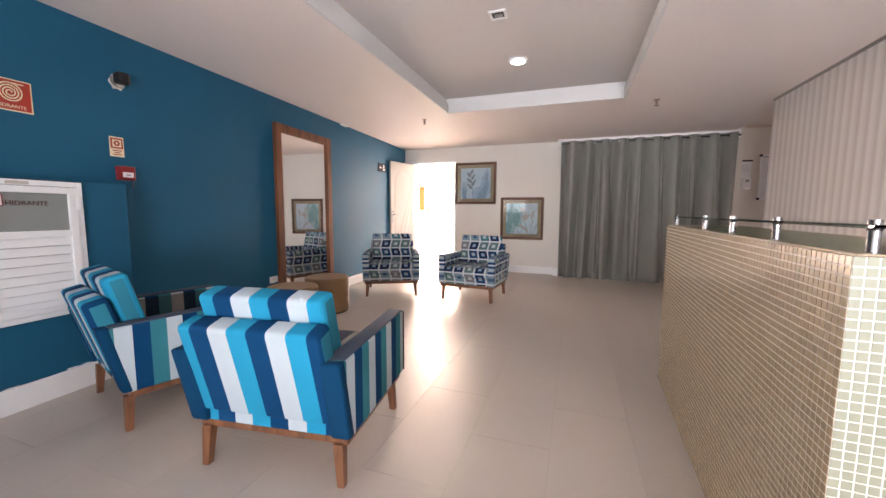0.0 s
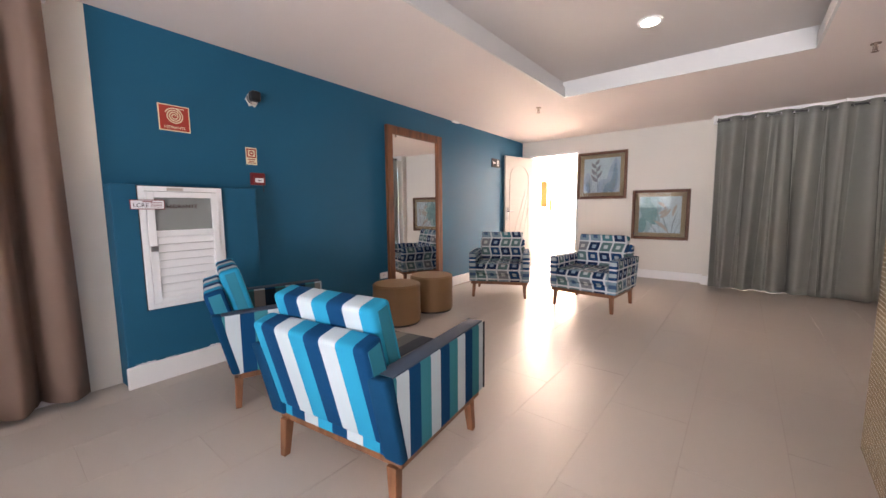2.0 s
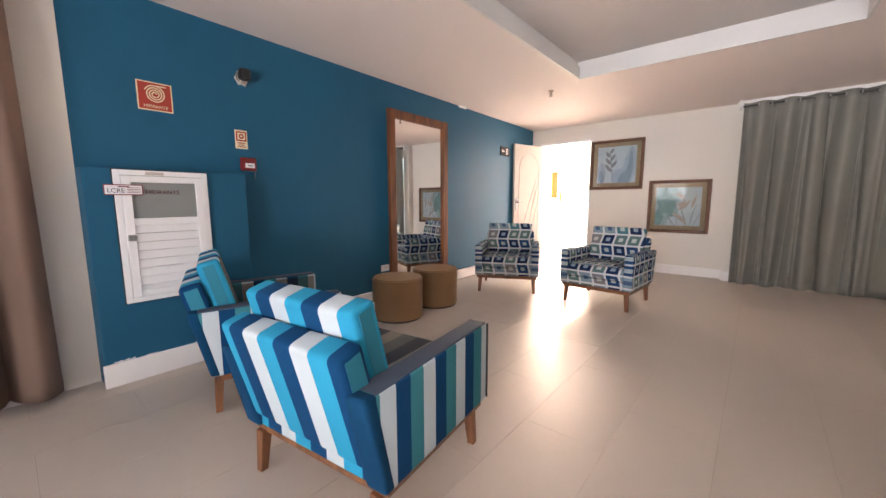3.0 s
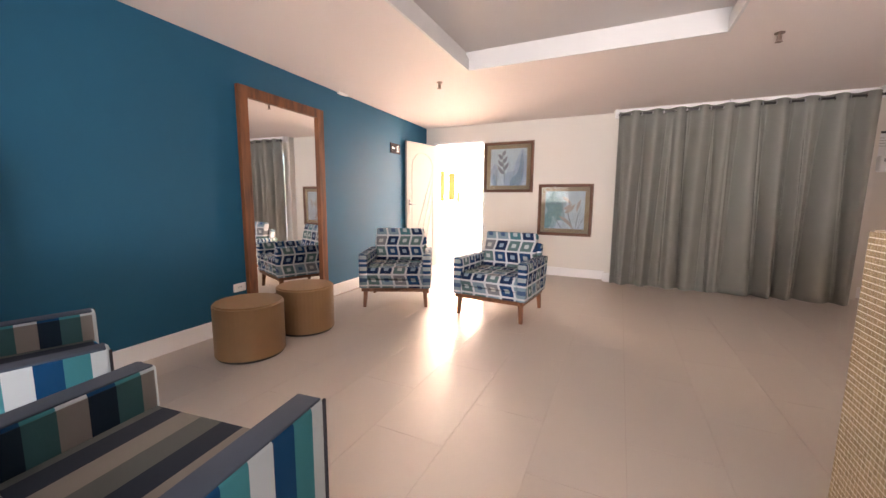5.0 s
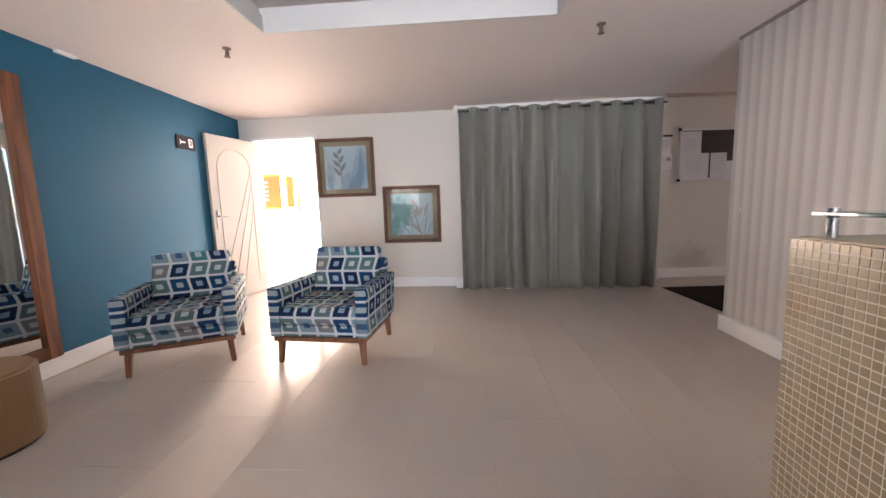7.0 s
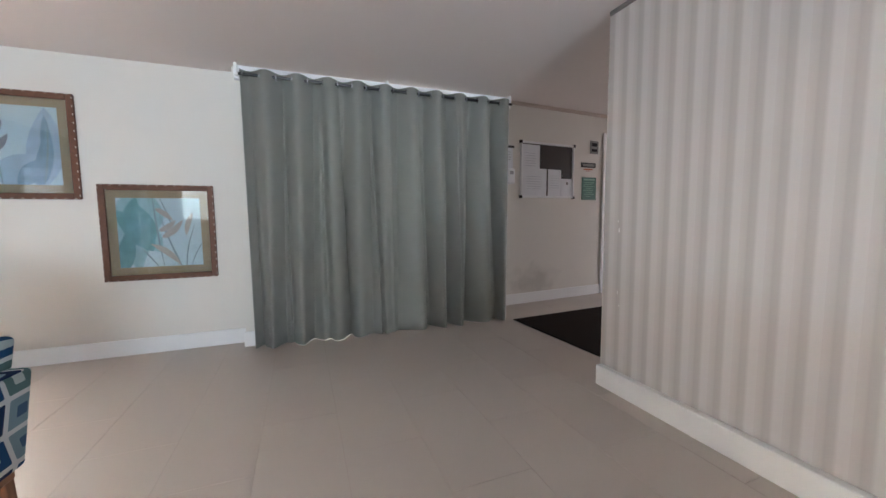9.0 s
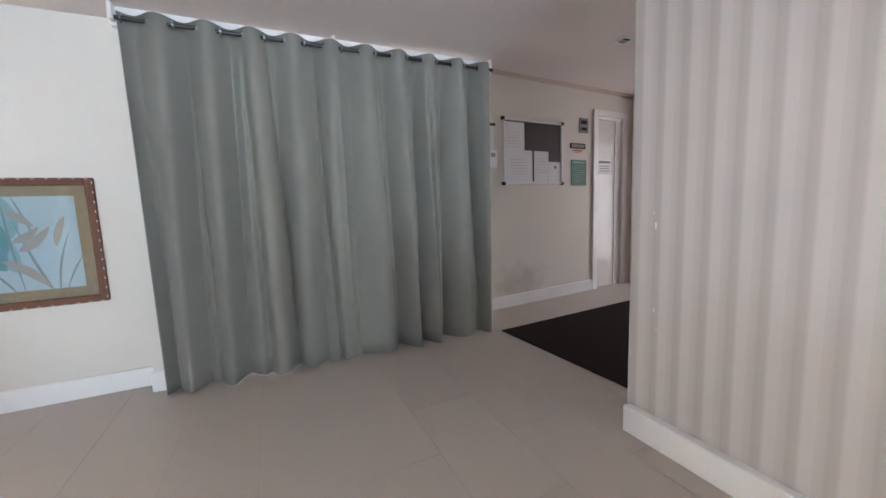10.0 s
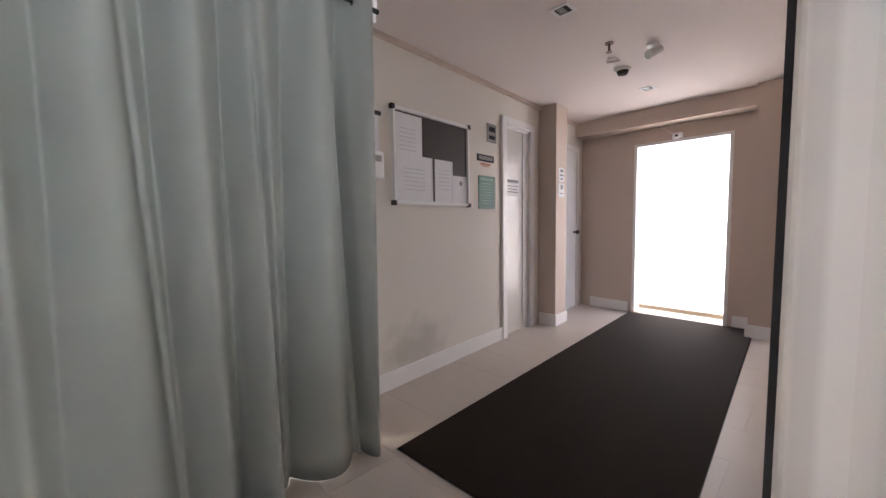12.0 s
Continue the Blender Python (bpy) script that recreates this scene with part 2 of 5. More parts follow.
# a touch darker than the door: shade of the relief put into colour
M_DOORGROOVE = mat("door_moulding_shade", (0.425, 0.395, 0.355), 0.6, vary=0.03)
M_GREYBAR = mat("grey_print", (0.22, 0.21, 0.2), 0.6)
M_STEEL = mat("pale_metal_door", (0.62, 0.60, 0.57), 0.3, vary=0.05)
M_YELLOW = mat("yellow_print", (0.50, 0.28, 0.012), 0.5)
M_INK = mat("dark_ink", (0.03, 0.03, 0.035), 0.8, spec=0.1)
M_GLASS = glass("clear_glass")
M_SHELF = glass("green_edged_glass", (0.45, 0.72, 0.64))
M_MIRROR = mat("mirror_silver", (0.88, 0.88, 0.88), 0.02, 1.0, vary=0.005)
M_STRIPE_X = stripes("striped_cloth_across", 0, 0.083, 5.305, [CYAN, NAVY, WHITE])
M_STRIPE_C = stripes("striped_cloth_cushion", 0, 0.083, 5.265, [CYAN, NAVY, WHITE])
# seat and cushion stripes: shade and sheen put into duller, darker colours
M_STRIPE_SHADE_TOP = stripes("striped_cloth_shaded_top", 0, 0.083, 5.305, [(0.075, 0.09, 0.09), (0.016, 0.024, 0.04), (0.17, 0.165, 0.155)])
M_TEALCLOTH = mat("teal_cloth", (0.022, 0.19, 0.27), 0.9, spec=0.12, bump=0.3, bump_scale=600)
M_STRIPE_Y = stripes("striped_cloth_along", 1, 0.070, 5.31, [NAVY, TEAL, WHITE])
# the arm's stripes again, darkened in colour for the shaded inner face
M_STRIPE_SHADE_IN = stripes("striped_cloth_shaded_inside", 1, 0.070, 5.31, [(0.010, 0.022, 0.040), (0.035, 0.10, 0.11), (0.21, 0.20, 0.19)])
M_NAVY = mat("navy_cloth", (0.002, 0.042, 0.104), 0.9, spec=0.12, bump=0.3, bump_scale=600)
M_ARMTOP = mat("slate_blue_cloth", (0.055, 0.075, 0.11), 0.85, spec=0.15, vary=0.15, scale=12, bump=0.3, bump_scale=600)
M_SQ_X = squares("squares_cloth_front", 0, 2)
M_SQ_Y = squares("squares_cloth_side", 1, 2)
M_SQ_T = squares("squares_cloth_top", 0, 1)
# glowing outdoor panels; brighter and dimmer copies steer how much light comes in
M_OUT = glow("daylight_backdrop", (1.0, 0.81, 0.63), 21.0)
M_OUT4 = glow("daylight_backdrop_dim", (1.0, 0.86, 0.71), 7.5)
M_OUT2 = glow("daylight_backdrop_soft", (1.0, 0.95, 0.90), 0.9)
M_OUT5 = glow("daylight_backdrop_faint", (0.95, 0.98, 1.0), 0.45)
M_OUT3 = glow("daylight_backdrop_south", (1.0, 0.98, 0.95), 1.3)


# ---- mesh helpers ----
def box(bm, x0, x1, y0, y1, z0, z1, bevel=0.0, segs=2, m=None):
    r = bmesh.ops.create_cube(bm, size=1.0, matrix=Matrix.Translation(((x0 + x1) / 2, (y0 + y1) / 2, (z0 + z1) / 2)) @ Matrix.Diagonal((abs(x1 - x0), abs(y1 - y0), abs(z1 - z0), 1)))
    vs = r["verts"]
    if bevel:
        es = list({e for v in vs for e in v.link_edges})
        vs = bmesh.ops.bevel(bm, geom=es, offset=bevel, segments=segs, affect="EDGES", profile=0.5)["verts"]
    if m is not None:
        bmesh.ops.transform(bm, matrix=m, verts=vs)
    return vs


def cyl(bm, x, y, z0, z1, r0, r1=None, n=20, m=None):
    r1 = r0 if r1 is None else r1
    r = bmesh.ops.create_cone(bm, cap_ends=True, segments=n, radius1=r0, radius2=r1, depth=z1 - z0, matrix=Matrix.Translation((x, y, (z0 + z1) / 2)))
    if m is not None:
        bmesh.ops.transform(bm, matrix=m, verts=r["verts"])
    return r["verts"]


def part(name, bm, material, parent=None, label="", smooth=False, kind=""):
    me = bpy.data.meshes.new(name)
    bm.normal_update()
    bm.to_mesh(me)
    bm.free()
    me.materials.append(material)
    if smooth:
        me.polygons.foreach_set("use_smooth", [True] * len(me.polygons))
    ob = new(name, me)
    if parent is not None:
        ob.parent = parent
    return tagged(ob, label=label, kind=kind)


def bx(name, dims, material, parent=None, label="", bevel=0.0, segs=2, smooth=False, kind="", m=None):
    bm = bmesh.new()
    box(bm, *dims, bevel=bevel, segs=segs, m=m)
    return part(name, bm, material, parent, label, smooth, kind)


def thing(name, label, category, m=None, group=""):
    e = new(name)
    e.empty_display_size = 0.1
    if m is not None:
        e.matrix_world = m
    return tagged(e, label=label, category=category, group=group)


def text(name, words, size, material, parent, x, y, z, label=""):
    """Letters that stand in the plane of a wall, fronts towards -y."""
    c = bpy.data.curves.new(name, "FONT")
    c.body, c.size, c.align_x, c.align_y, c.extrude = words, size, "CENTER", "CENTER", 0.0006
    tmp = bpy.data.objects.new(name, c)
    me = bpy.data.meshes.new_from_object(tmp)
    bpy.data.objects.remove(tmp)
    me.transform(pose(x, y, z, 90, 0, 0))
    me.materials.clear()
    me.materials.append(material)
    ob = new(name, me)
    ob.parent = parent
    return tagged(ob, label=label)


def on_west(y, z, off=0.0):
    """Frame of something on the blue wall: x along the wall, front to -y."""
    return pose(xw(y) + off, y, z, 0, 0, 92.14)


def wall(name, x0, x1, y0, y1, z0, z1, material, holes=(), axis="x", m=None):
    """A wall with real openings; holes: (from, to, bottom, top) along the axis."""
    bm = bmesh.new()
    a0, a1 = (x0, x1) if axis == "x" else (y0, y1)

    def piece(p, q, b, t):
        if q - p > 1e-4 and t - b > 1e-4:
            if axis == "x":
                box(bm, p, q, y0, y1, b, t, m=m)
            else:
                box(bm, x0, x1, p, q, b, t, m=m)
    at = a0
    for p, q, b, t in sorted(holes):
        piece(at, p, z0, z1)
        piece(p, q, z0, b)
        piece(p, q, t, z1)
        at = q
    piece(at, a1, z0, z1)
    return part(name, bm, material, kind="structure")


def scuffed():
    """Hall paint with a grey scuff low on the wall."""
    m = M_WALL.copy()
    m.name = "scuffed_paint"
    nt = m.node_tree
    b = nt.nodes["Principled BSDF"]
    src = b.inputs["Base Color"].links[0].from_socket
    g = nt.nodes.new("ShaderNodeNewGeometry")
    sp = nt.nodes.new("ShaderNodeSeparateXYZ")
    nt.links.new(g.outputs["Position"], sp.inputs[0])
    n = nt.nodes.new("ShaderNodeTexNoise")
    n.inputs["Scale"].default_value, n.inputs["Detail"].default_value = 7, 5
    nt.links.new(g.outputs["Position"], n.inputs["Vector"])
    dx = math_node(nt, "DIVIDE", math_node(nt, "SUBTRACT", sp.outputs[0], 3.0), 0.38)
    dz = math_node(nt, "DIVIDE", math_node(nt, "SUBTRACT", sp.outputs[2], 0.26), 0.22)
    d = math_node(nt, "SQRT", math_node(nt, "ADD", math_node(nt, "MULTIPLY", dx, dx), math_node(nt, "MULTIPLY", dz, dz)))
    d = math_node(nt, "ADD", d, math_node(nt, "MULTIPLY", math_node(nt, "SUBTRACT", n.outputs["Fac"], 0.5), 1.6))
    k = nt.nodes.new("ShaderNodeMapRange")
    k.interpolation_type = "SMOOTHSTEP"
    for nm, v in (("From Min", 0.1), ("From Max", 1.3), ("To Min", 0.74), ("To Max", 1.0)):
        k.inputs[nm].default_value = v
    nt.links.new(d, k.inputs["Value"])
    sc_ = nt.nodes.new("ShaderNodeVectorMath")
    sc_.operation = "SCALE"
    nt.links.new(src, sc_.inputs[0])
    nt.links.new(k.outputs["Result"], sc_.inputs["Scale"])
    nt.links.new(sc_.outputs[0], b.inputs["Base Color"])
    return m


M_HALLWALL = scuffed()
# beige, darker and warmer than the off-white walls
M_BEIGE = mat("beige_hall_surface", (0.56, 0.47, 0.405), 0.7, vary=0.04, scale=1.6, bump=0.1, bump_scale=60)

# ---- structure ----
SKEW = pose(-2.86, 2.0, 0, 0, 0, 92.14)  # local x along the blue wall from y = 2.0, local y into the wall
floor = bx("floor", (-4.5, 6.6, -2.4, 10.5, -0.12, -0.0022), M_GROUT, kind="structure")
wall("wall_west", -2.1, 0.16, 0.0, 0.2, 0, CEIL + 0.3, M_WALL, [(-1.9, -0.5, 0.25, 2.15)], m=SKEW)
wall("wall_west_blue", 0.16, 6.18, 0.0, 0.2, 0, CEIL + 0.3, M_BLUE, m=SKEW)
wall("wall_north", -3.35, -0.06, 8.17, 8.32, 0, CEIL + 0.3, M_WALL, [(-2.9, -2.06, 0, 2.03)])
wall("wall_north_window", -0.06, 2.5, 8.32, 8.47, 0, CEIL + 0.3, M_WALL, [(0.05, 2.2, 0.06, 2.1)])
bx("wall_pier", (-0.2, -0.06, 8.04, 8.17, 0, CEIL), M_WALL, kind="structure")
wall("wall_hall_north", 2.4, 6.35, 8.6, 8.75, 0, CEIL + 0.3, M_HALLWALL, [(4.24, 4.72, 0, 2.14), (5.3, 6.0, 0, 2.08)], m=HALL_SKEW)
# added panel, keeps window light from leaking round the curtain into the hall
bx("curtain_light_stop", (2.298, 2.314, 7.99, 8.47, 0, CEIL), M_WALL, kind="structure")
bx("wall_hall_jog", (2.3, 2.5, 8.44, 8.75, 0, CEIL + 0.3), M_WALL, kind="structure")
wall("wall_hall_east", 6.18, 6.33, 6.2, 8.9, 0, CEIL + 0.3, M_BEIGE, [(7.11, 8.03, 0, 2.06)], axis="y")
bx("wall_hall_south", (2.16, 6.18, 6.2, 6.37, 0, CEIL + 0.3), M_BEIGE, kind="structure")
bx("wall_hall_pier", (5.86, 6.18, 6.37, 6.87, 0, HALL_CEIL), M_BEIGE, kind="structure")
bx("column", (4.93, 5.2, 8.39, 8.6, 0, HALL_CEIL), M_BEIGE, kind="structure", m=HALL_SKEW)
wall("wall_west_return", -4.3, -2.80, -0.25, -0.10, 0, CEIL + 0.3, M_WALL)
wall("wall_west_far", -4.45, -4.3, -2.15, -0.1, 0, CEIL + 0.3, M_WALL, axis="y")
wall("wall_south", -4.45, 2.16, -2.15, -2.0, 0, CEIL + 0.3, M_WALL, [(-3.9, -1.93, 1.05, 2.15), (-0.8, 1.8, 0.05, 2.2)])


def wallpaper():
    m = bpy.data.materials.new("striped_wallpaper")
    m.use_nodes = True
    nt = m.node_tree
    b = nt.nodes["Principled BSDF"]
    b.inputs["Roughness"].default_value = 0.6
    tc = nt.nodes.new("ShaderNodeTexCoord")
    sp = nt.nodes.new("ShaderNodeSeparateXYZ")
    nt.links.new(tc.outputs["Object"], sp.inputs[0])
    f = math_node(nt, "FRACT", math_node(nt, "DIVIDE", math_node(nt, "ADD", sp.outputs[1], 20.0), 0.1))
    n = nt.nodes.new("ShaderNodeTexNoise")
    n.inputs["Scale"].default_value = 3
    nt.links.new(tc.outputs["Object"], n.inputs["Vector"])
    c = ramp_node(nt, f, [(0.0, (0.57, 0.55, 0.54)), (0.32, (0.58, 0.56, 0.55)), (0.45, (0.47, 0.45, 0.44)), (0.68, (0.45, 0.43, 0.42)), (0.76, (0.50, 0.48, 0.465)), (0.95, (0.54, 0.515, 0.505))], "LINEAR")
    hv = nt.nodes.new("ShaderNodeHueSaturation")
    nt.links.new(math_node(nt, "ADD", math_node(nt, "MULTIPLY", n.outputs["Fac"], 0.12), 0.94), hv.inputs["Value"])
    nt.links.new(c, hv.inputs["Color"])
    nt.links.new(hv.outputs["Color"], b.inputs["Base Color"])
    return m


M_PAPERWALL = wallpaper()
bx("wall_east", (2.073, 2.16, -2.15, 6.39, 0, CEIL + 0.3), M_PAPERWALL, kind="structure", bevel=0.014, segs=3)

# grey strip drawn in place of the shadow line under the ceiling
bx("shadow_line_strip", (2.059, 2.073, -2.0, 6.372, CEIL - 0.022, CEIL), M_GREYBAR, kind="structure")

# ceiling with its sunken tray, one object
bm = bmesh.new()
TX0, TX1, TY0, TY1, TH = -1.42, 0.58, 0.2, 5.84, 0.18
box(bm, -4.5, TX0, -2.2, 8.5, CEIL, CEIL + 0.11)
box(bm, TX1, 2.3, -2.2, 8.5, CEIL, CEIL + 0.11)
box(bm, TX0, TX1, -2.2, TY0, CEIL, CEIL + 0.11)
box(bm, TX0, TX1, TY1, 8.5, CEIL, CEIL + 0.11)
box(bm, 2.25, 2.3, 6.3, 8.6, CEIL + 0.11, HALL_CEIL + 0.1)
for d in ((-4.5, TX0 - 0.05, -2.2, 8.5), (TX1 + 0.05, 2.25, -2.2, 8.5), (TX0 - 0.05, TX1 + 0.05, -2.2, TY0 - 0.05), (TX0 - 0.05, TX1 + 0.05, TY1 + 0.05, 8.5)):
    box(bm, *d, CEIL + 0.11, CEIL + 0.25)
box(bm, 2.3, 6.4, 6.1, 8.95, HALL_CEIL, HALL_CEIL + 0.12)
box(bm, -0.2, 2.3, 8.5, 8.8, CEIL, CEIL + 0.25)
part("ceiling", bm, M_CEIL, kind="structure")
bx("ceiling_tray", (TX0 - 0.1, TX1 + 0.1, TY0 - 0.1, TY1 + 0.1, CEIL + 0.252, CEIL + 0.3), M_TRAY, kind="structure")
bm = bmesh.new()
w, LIP, BACK = 0.018, 0.11, 0.035
for a, b, z0, z1 in ((0.0, w, CEIL - 0.001, CEIL + LIP), (-BACK, -BACK + 0.01, CEIL + LIP, CEIL + TH)):
    box(bm, TX0 + a, TX0 + b, TY0 + a, TY1 - a, z0, z1)
    box(bm, TX1 - b, TX1 - a, TY0 + a, TY1 - a, z0, z1)
    box(bm, TX0 + b, TX1 - b, TY1 - b, TY1 - a, z0, z1)
    box(bm, TX0 + b, TX1 - b, TY0 + a, TY0 + b, z0, z1)
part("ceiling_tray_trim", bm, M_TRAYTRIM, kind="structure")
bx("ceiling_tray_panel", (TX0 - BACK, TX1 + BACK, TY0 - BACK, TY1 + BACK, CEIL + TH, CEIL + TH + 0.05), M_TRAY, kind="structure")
bx("hall_cornice", (2.45, 6.2, 8.565, 8.6, HALL_CEIL - 0.035, HALL_CEIL), M_BEIGE, kind="structure", bevel=0.004, m=HALL_SKEW)
bx("ceiling_beam", (5.95, 6.18, 6.87, 8.75, 2.26, HALL_CEIL), M_BEIGE, kind="structure")

# baseboards
def skirting(name, dims, m=None):
    bx(name, dims, M_TRIM, kind="structure", bevel=0.006, m=m)


skirting("baseboard_west", (0.30 + 0.72, 6.17, -0.018, 0.0, 0, 0.13), SKEW)
skirting("baseboard_west_near", (-2.1, 0.0, -0.018, 0.0, 0, 0.15), SKEW)
skirting("baseboard_north", (-2.0, -0.2, 8.152, 8.17, 0, 0.13))
skirting("baseboard_pier", (-0.215, -0.05, 8.022, 8.04, 0, 0.13))
skirting("baseboard_hall", (2.5, 4.16, 8.582, 8.6, 0, 0.13), HALL_SKEW)
skirting("baseboard_east", (2.027, 2.073, -2.0, 6.372, 0, 0.13))
skirting("baseboard_column", (4.915, 5.215, 8.372, 8.39, 0, 0.13), HALL_SKEW)
skirting("baseboard_column_side", (4.912, 4.93, 8.372, 8.58, 0, 0.13), HALL_SKEW)
skirting("baseboard_hall_east", (6.162, 6.18, 8.1, 8.6, 0, 0.13))
skirting("baseboard_hall_east_b", (6.162, 6.18, 6.888, 7.04, 0, 0.13))
skirting("baseboard_hall_pier", (5.842, 5.86, 6.37, 6.888, 0, 0.13))


# ---- armchairs ----
def armchair(name, label, cloth_x, cloth_y, cloth_top, arm_top, m, cushion=None):
    """Faces +y; 0.74 wide, seat frame on four tapered legs."""
    e = thing(name, label, "armchair", m, "armchairs")
    W, D = 0.366, 0.345
    bm = bmesh.new()
    box(bm, -W + 0.02, W - 0.02, -D + 0.05, D - 0.01, 0.17, 0.205, 0.006)
    part("apron", bm, M_WOOD, e, "brown wooden rail under the seat")
    for sx in (-1, 1):
        for sy in (-1, 1):
            bm = bmesh.new()
            vs = box(bm, -0.022, 0.022, -0.022, 0.022, 0, 0.178, 0.004)
            for v in vs:
                k = 1 - v.co.z / 0.18
                v.co.x = v.co.x * (1 - 0.3 * k) + sx * (0.306 + 0.012 * k)
                v.co.y = v.co.y * (1 - 0.3 * k) + sy * (0.29 + 0.012 * k)
            part("leg", bm, M_WOOD, e, "tapered brown wooden leg")
    bm = bmesh.new()
    box(bm, -W + 0.07, W - 0.07, -D + 0.035, D - 0.015, 0.206, 0.29, 0.012, 3)
    part("seat_base", bm, cloth_x, e, smooth=True)
    bm = bmesh.new()
    box(bm, -W + 0.078, W - 0.078, -D + 0.12, D - 0.002, 0.292, 0.42, 0.03, 4)
    part("seat", bm, cloth_x, e, smooth=True)
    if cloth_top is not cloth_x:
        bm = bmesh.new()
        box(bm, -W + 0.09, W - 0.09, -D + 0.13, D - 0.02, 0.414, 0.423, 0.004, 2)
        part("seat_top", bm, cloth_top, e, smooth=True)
    # the back leans, its foot sits on the seat base
    lean = Matrix.Translation((0, -D + 0.115, 0.285)) @ pose(0, 0, 0, 15, 0, 0)
    bm = bmesh.new()
    box(bm, -W + 0.062, W - 0.062, -0.10, 0.0, 0.0, 0.41, 0.02, 3, m=lean)
    part("backrest", bm, cloth_x, e, smooth=True)
    bm = bmesh.new()
    box(bm, -W + 0.09, W - 0.09, 0.002, 0.108, 0.12, 0.492, 0.022, 4, m=lean)
    part("back_cushion", bm, cushion or cloth_x, e, smooth=True)
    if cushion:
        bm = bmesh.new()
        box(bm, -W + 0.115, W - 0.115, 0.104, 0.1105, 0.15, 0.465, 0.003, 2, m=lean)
        part("cushion_front", bm, cloth_top, e, "striped cushion front with shade painted into its colours", smooth=True)
    for sx in (-1, 1):
        if cushion:
            bm = bmesh.new()
            box(bm, sx * (W - 0.091), sx * (W - 0.088), 0.03, 0.082, 0.16, 0.475, m=lean)
            part("cushion_side", bm, M_TEALCLOTH, e, "teal side panel")
            bm = bmesh.new()
            box(bm, sx * (W - 0.063), sx * (W - 0.060), -0.08, -0.02, 0.24, 0.39, m=lean)
            part("back_side", bm, M_TEALCLOTH, e, "teal side panel")
        a, b = (W - 0.082, W) if sx > 0 else (-W, -W + 0.082)

        def rake(vs):
            for v in vs:
                h = (v.co.z - 0.206) / 0.36
                v.co.y -= 0.085 * h * max(0.0, min(1.0, (0.0 - v.co.y) / 0.3))
                v.co.z += 0.012 * h * (v.co.y + D) / (2 * D)
        bm = bmesh.new()
        rake(box(bm, a, b, -D + 0.03, D, 0.206, 0.546, 0.014, 3))
        part("arm", bm, cloth_y, e, smooth=True)
        bm = bmesh.new()
        rake(box(bm, a + 0.003, b - 0.003, -D + 0.065, D - 0.012, 0.541, 0.549, 0.003, 2))
        part("arm_top", bm, arm_top, e, "darker cloth on the arm", smooth=True)
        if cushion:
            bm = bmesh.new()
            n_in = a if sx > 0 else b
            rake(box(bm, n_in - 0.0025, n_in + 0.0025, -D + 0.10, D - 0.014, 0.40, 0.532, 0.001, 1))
            part("arm_inside", bm, M_STRIPE_SHADE_IN, e, "stripes inside the arm, painted in shaded tones")
            bm = bmesh.new()
            rake(box(bm, a - 0.0015, b + 0.0015, -D + 0.022, -D + 0.07, 0.208, 0.548, 0.012, 2))
            part("arm_back", bm, M_NAVY, e, "navy rear panel", smooth=True)
            bm = bmesh.new()
            box(bm, sx * W - 0.004, sx * W + 0.004, D - 0.006, D + 0.003, 0.215, 0.552, 0.002)
            part("piping", bm, M_INK, e, "dark piping")
    return e


def turned(x, y, fx, fy):
    return pose(x, y, 0, 0, 0, math.degrees(math.atan2(fy, fx)) - 90)


armchair("armchair", "armchair in blue, turquoise and white striped cloth on short brown legs", M_STRIPE_X, M_STRIPE_Y, M_STRIPE_SHADE_TOP, M_ARMTOP, turned(-1.08, 2.79, -0.13, 0.99), M_STRIPE_C)
armchair("armchair", "blue, turquoise and white striped armchair close to the blue wall", M_STRIPE_X, M_STRIPE_Y, M_STRIPE_SHADE_TOP, M_ARMTOP, turned(-2.16, 2.88, 0.31, 0.95), M_STRIPE_C)
armchair("armchair", "armchair in cloth with blue and grey squares, beside the tall mirror", M_SQ_X, M_SQ_Y, M_SQ_T, M_SQ_T, turned(-2.235, 5.90, 0.44, -0.90))
armchair("armchair", "armchair in cloth with blue and grey squares, before the open door", M_SQ_X, M_SQ_Y, M_SQ_T, M_SQ_T, turned(-1.09, 6.01, -0.08, -0.99))


# ---- ottomans ----
def ottoman(x, y, r, h, label):
    e = thing("ottoman", label, "ottoman", pose(x, y, 0), "ottomans")
    bm = bmesh.new()
    cyl(bm, 0, 0, 0, 0.02, r - 0.012, n=40)
    part("base", bm, M_BLACK, e, "black plinth")
    bm = bmesh.new()
    vs = cyl(bm, 0, 0, 0.02, h, r, n=48)
    bmesh.ops.bevel(bm, geom=[ed for ed in bm.edges if abs(ed.verts[0].co.z - ed.verts[1].co.z) < 1e-5 and ed.verts[0].co.z > h - 0.01], offset=0.012, segments=3, affect="EDGES")
    part("body", bm, M_POUF, e, "tan leatherette cover")
    return e


ottoman(-2.41, 4.18, 0.232, 0.385, "round tan leatherette ottoman near the mirror")
ottoman(-2.44, 4.74, 0.232, 0.385, "round tan leatherette ottoman touching the mirror frame")

# ---- mirror ----
e = thing("mirror", "tall mirror in a rustic brown wooden frame against the blue wall", "mirror", on_west(5.07, 0.13))
MW, MH, FW = 1.01, 1.91, 0.088
bx("mirror_glass", (-MW / 2 + FW, MW / 2 - FW, -0.018, -0.006, FW, MH - FW), M_MIRROR, e, "mirror glass")
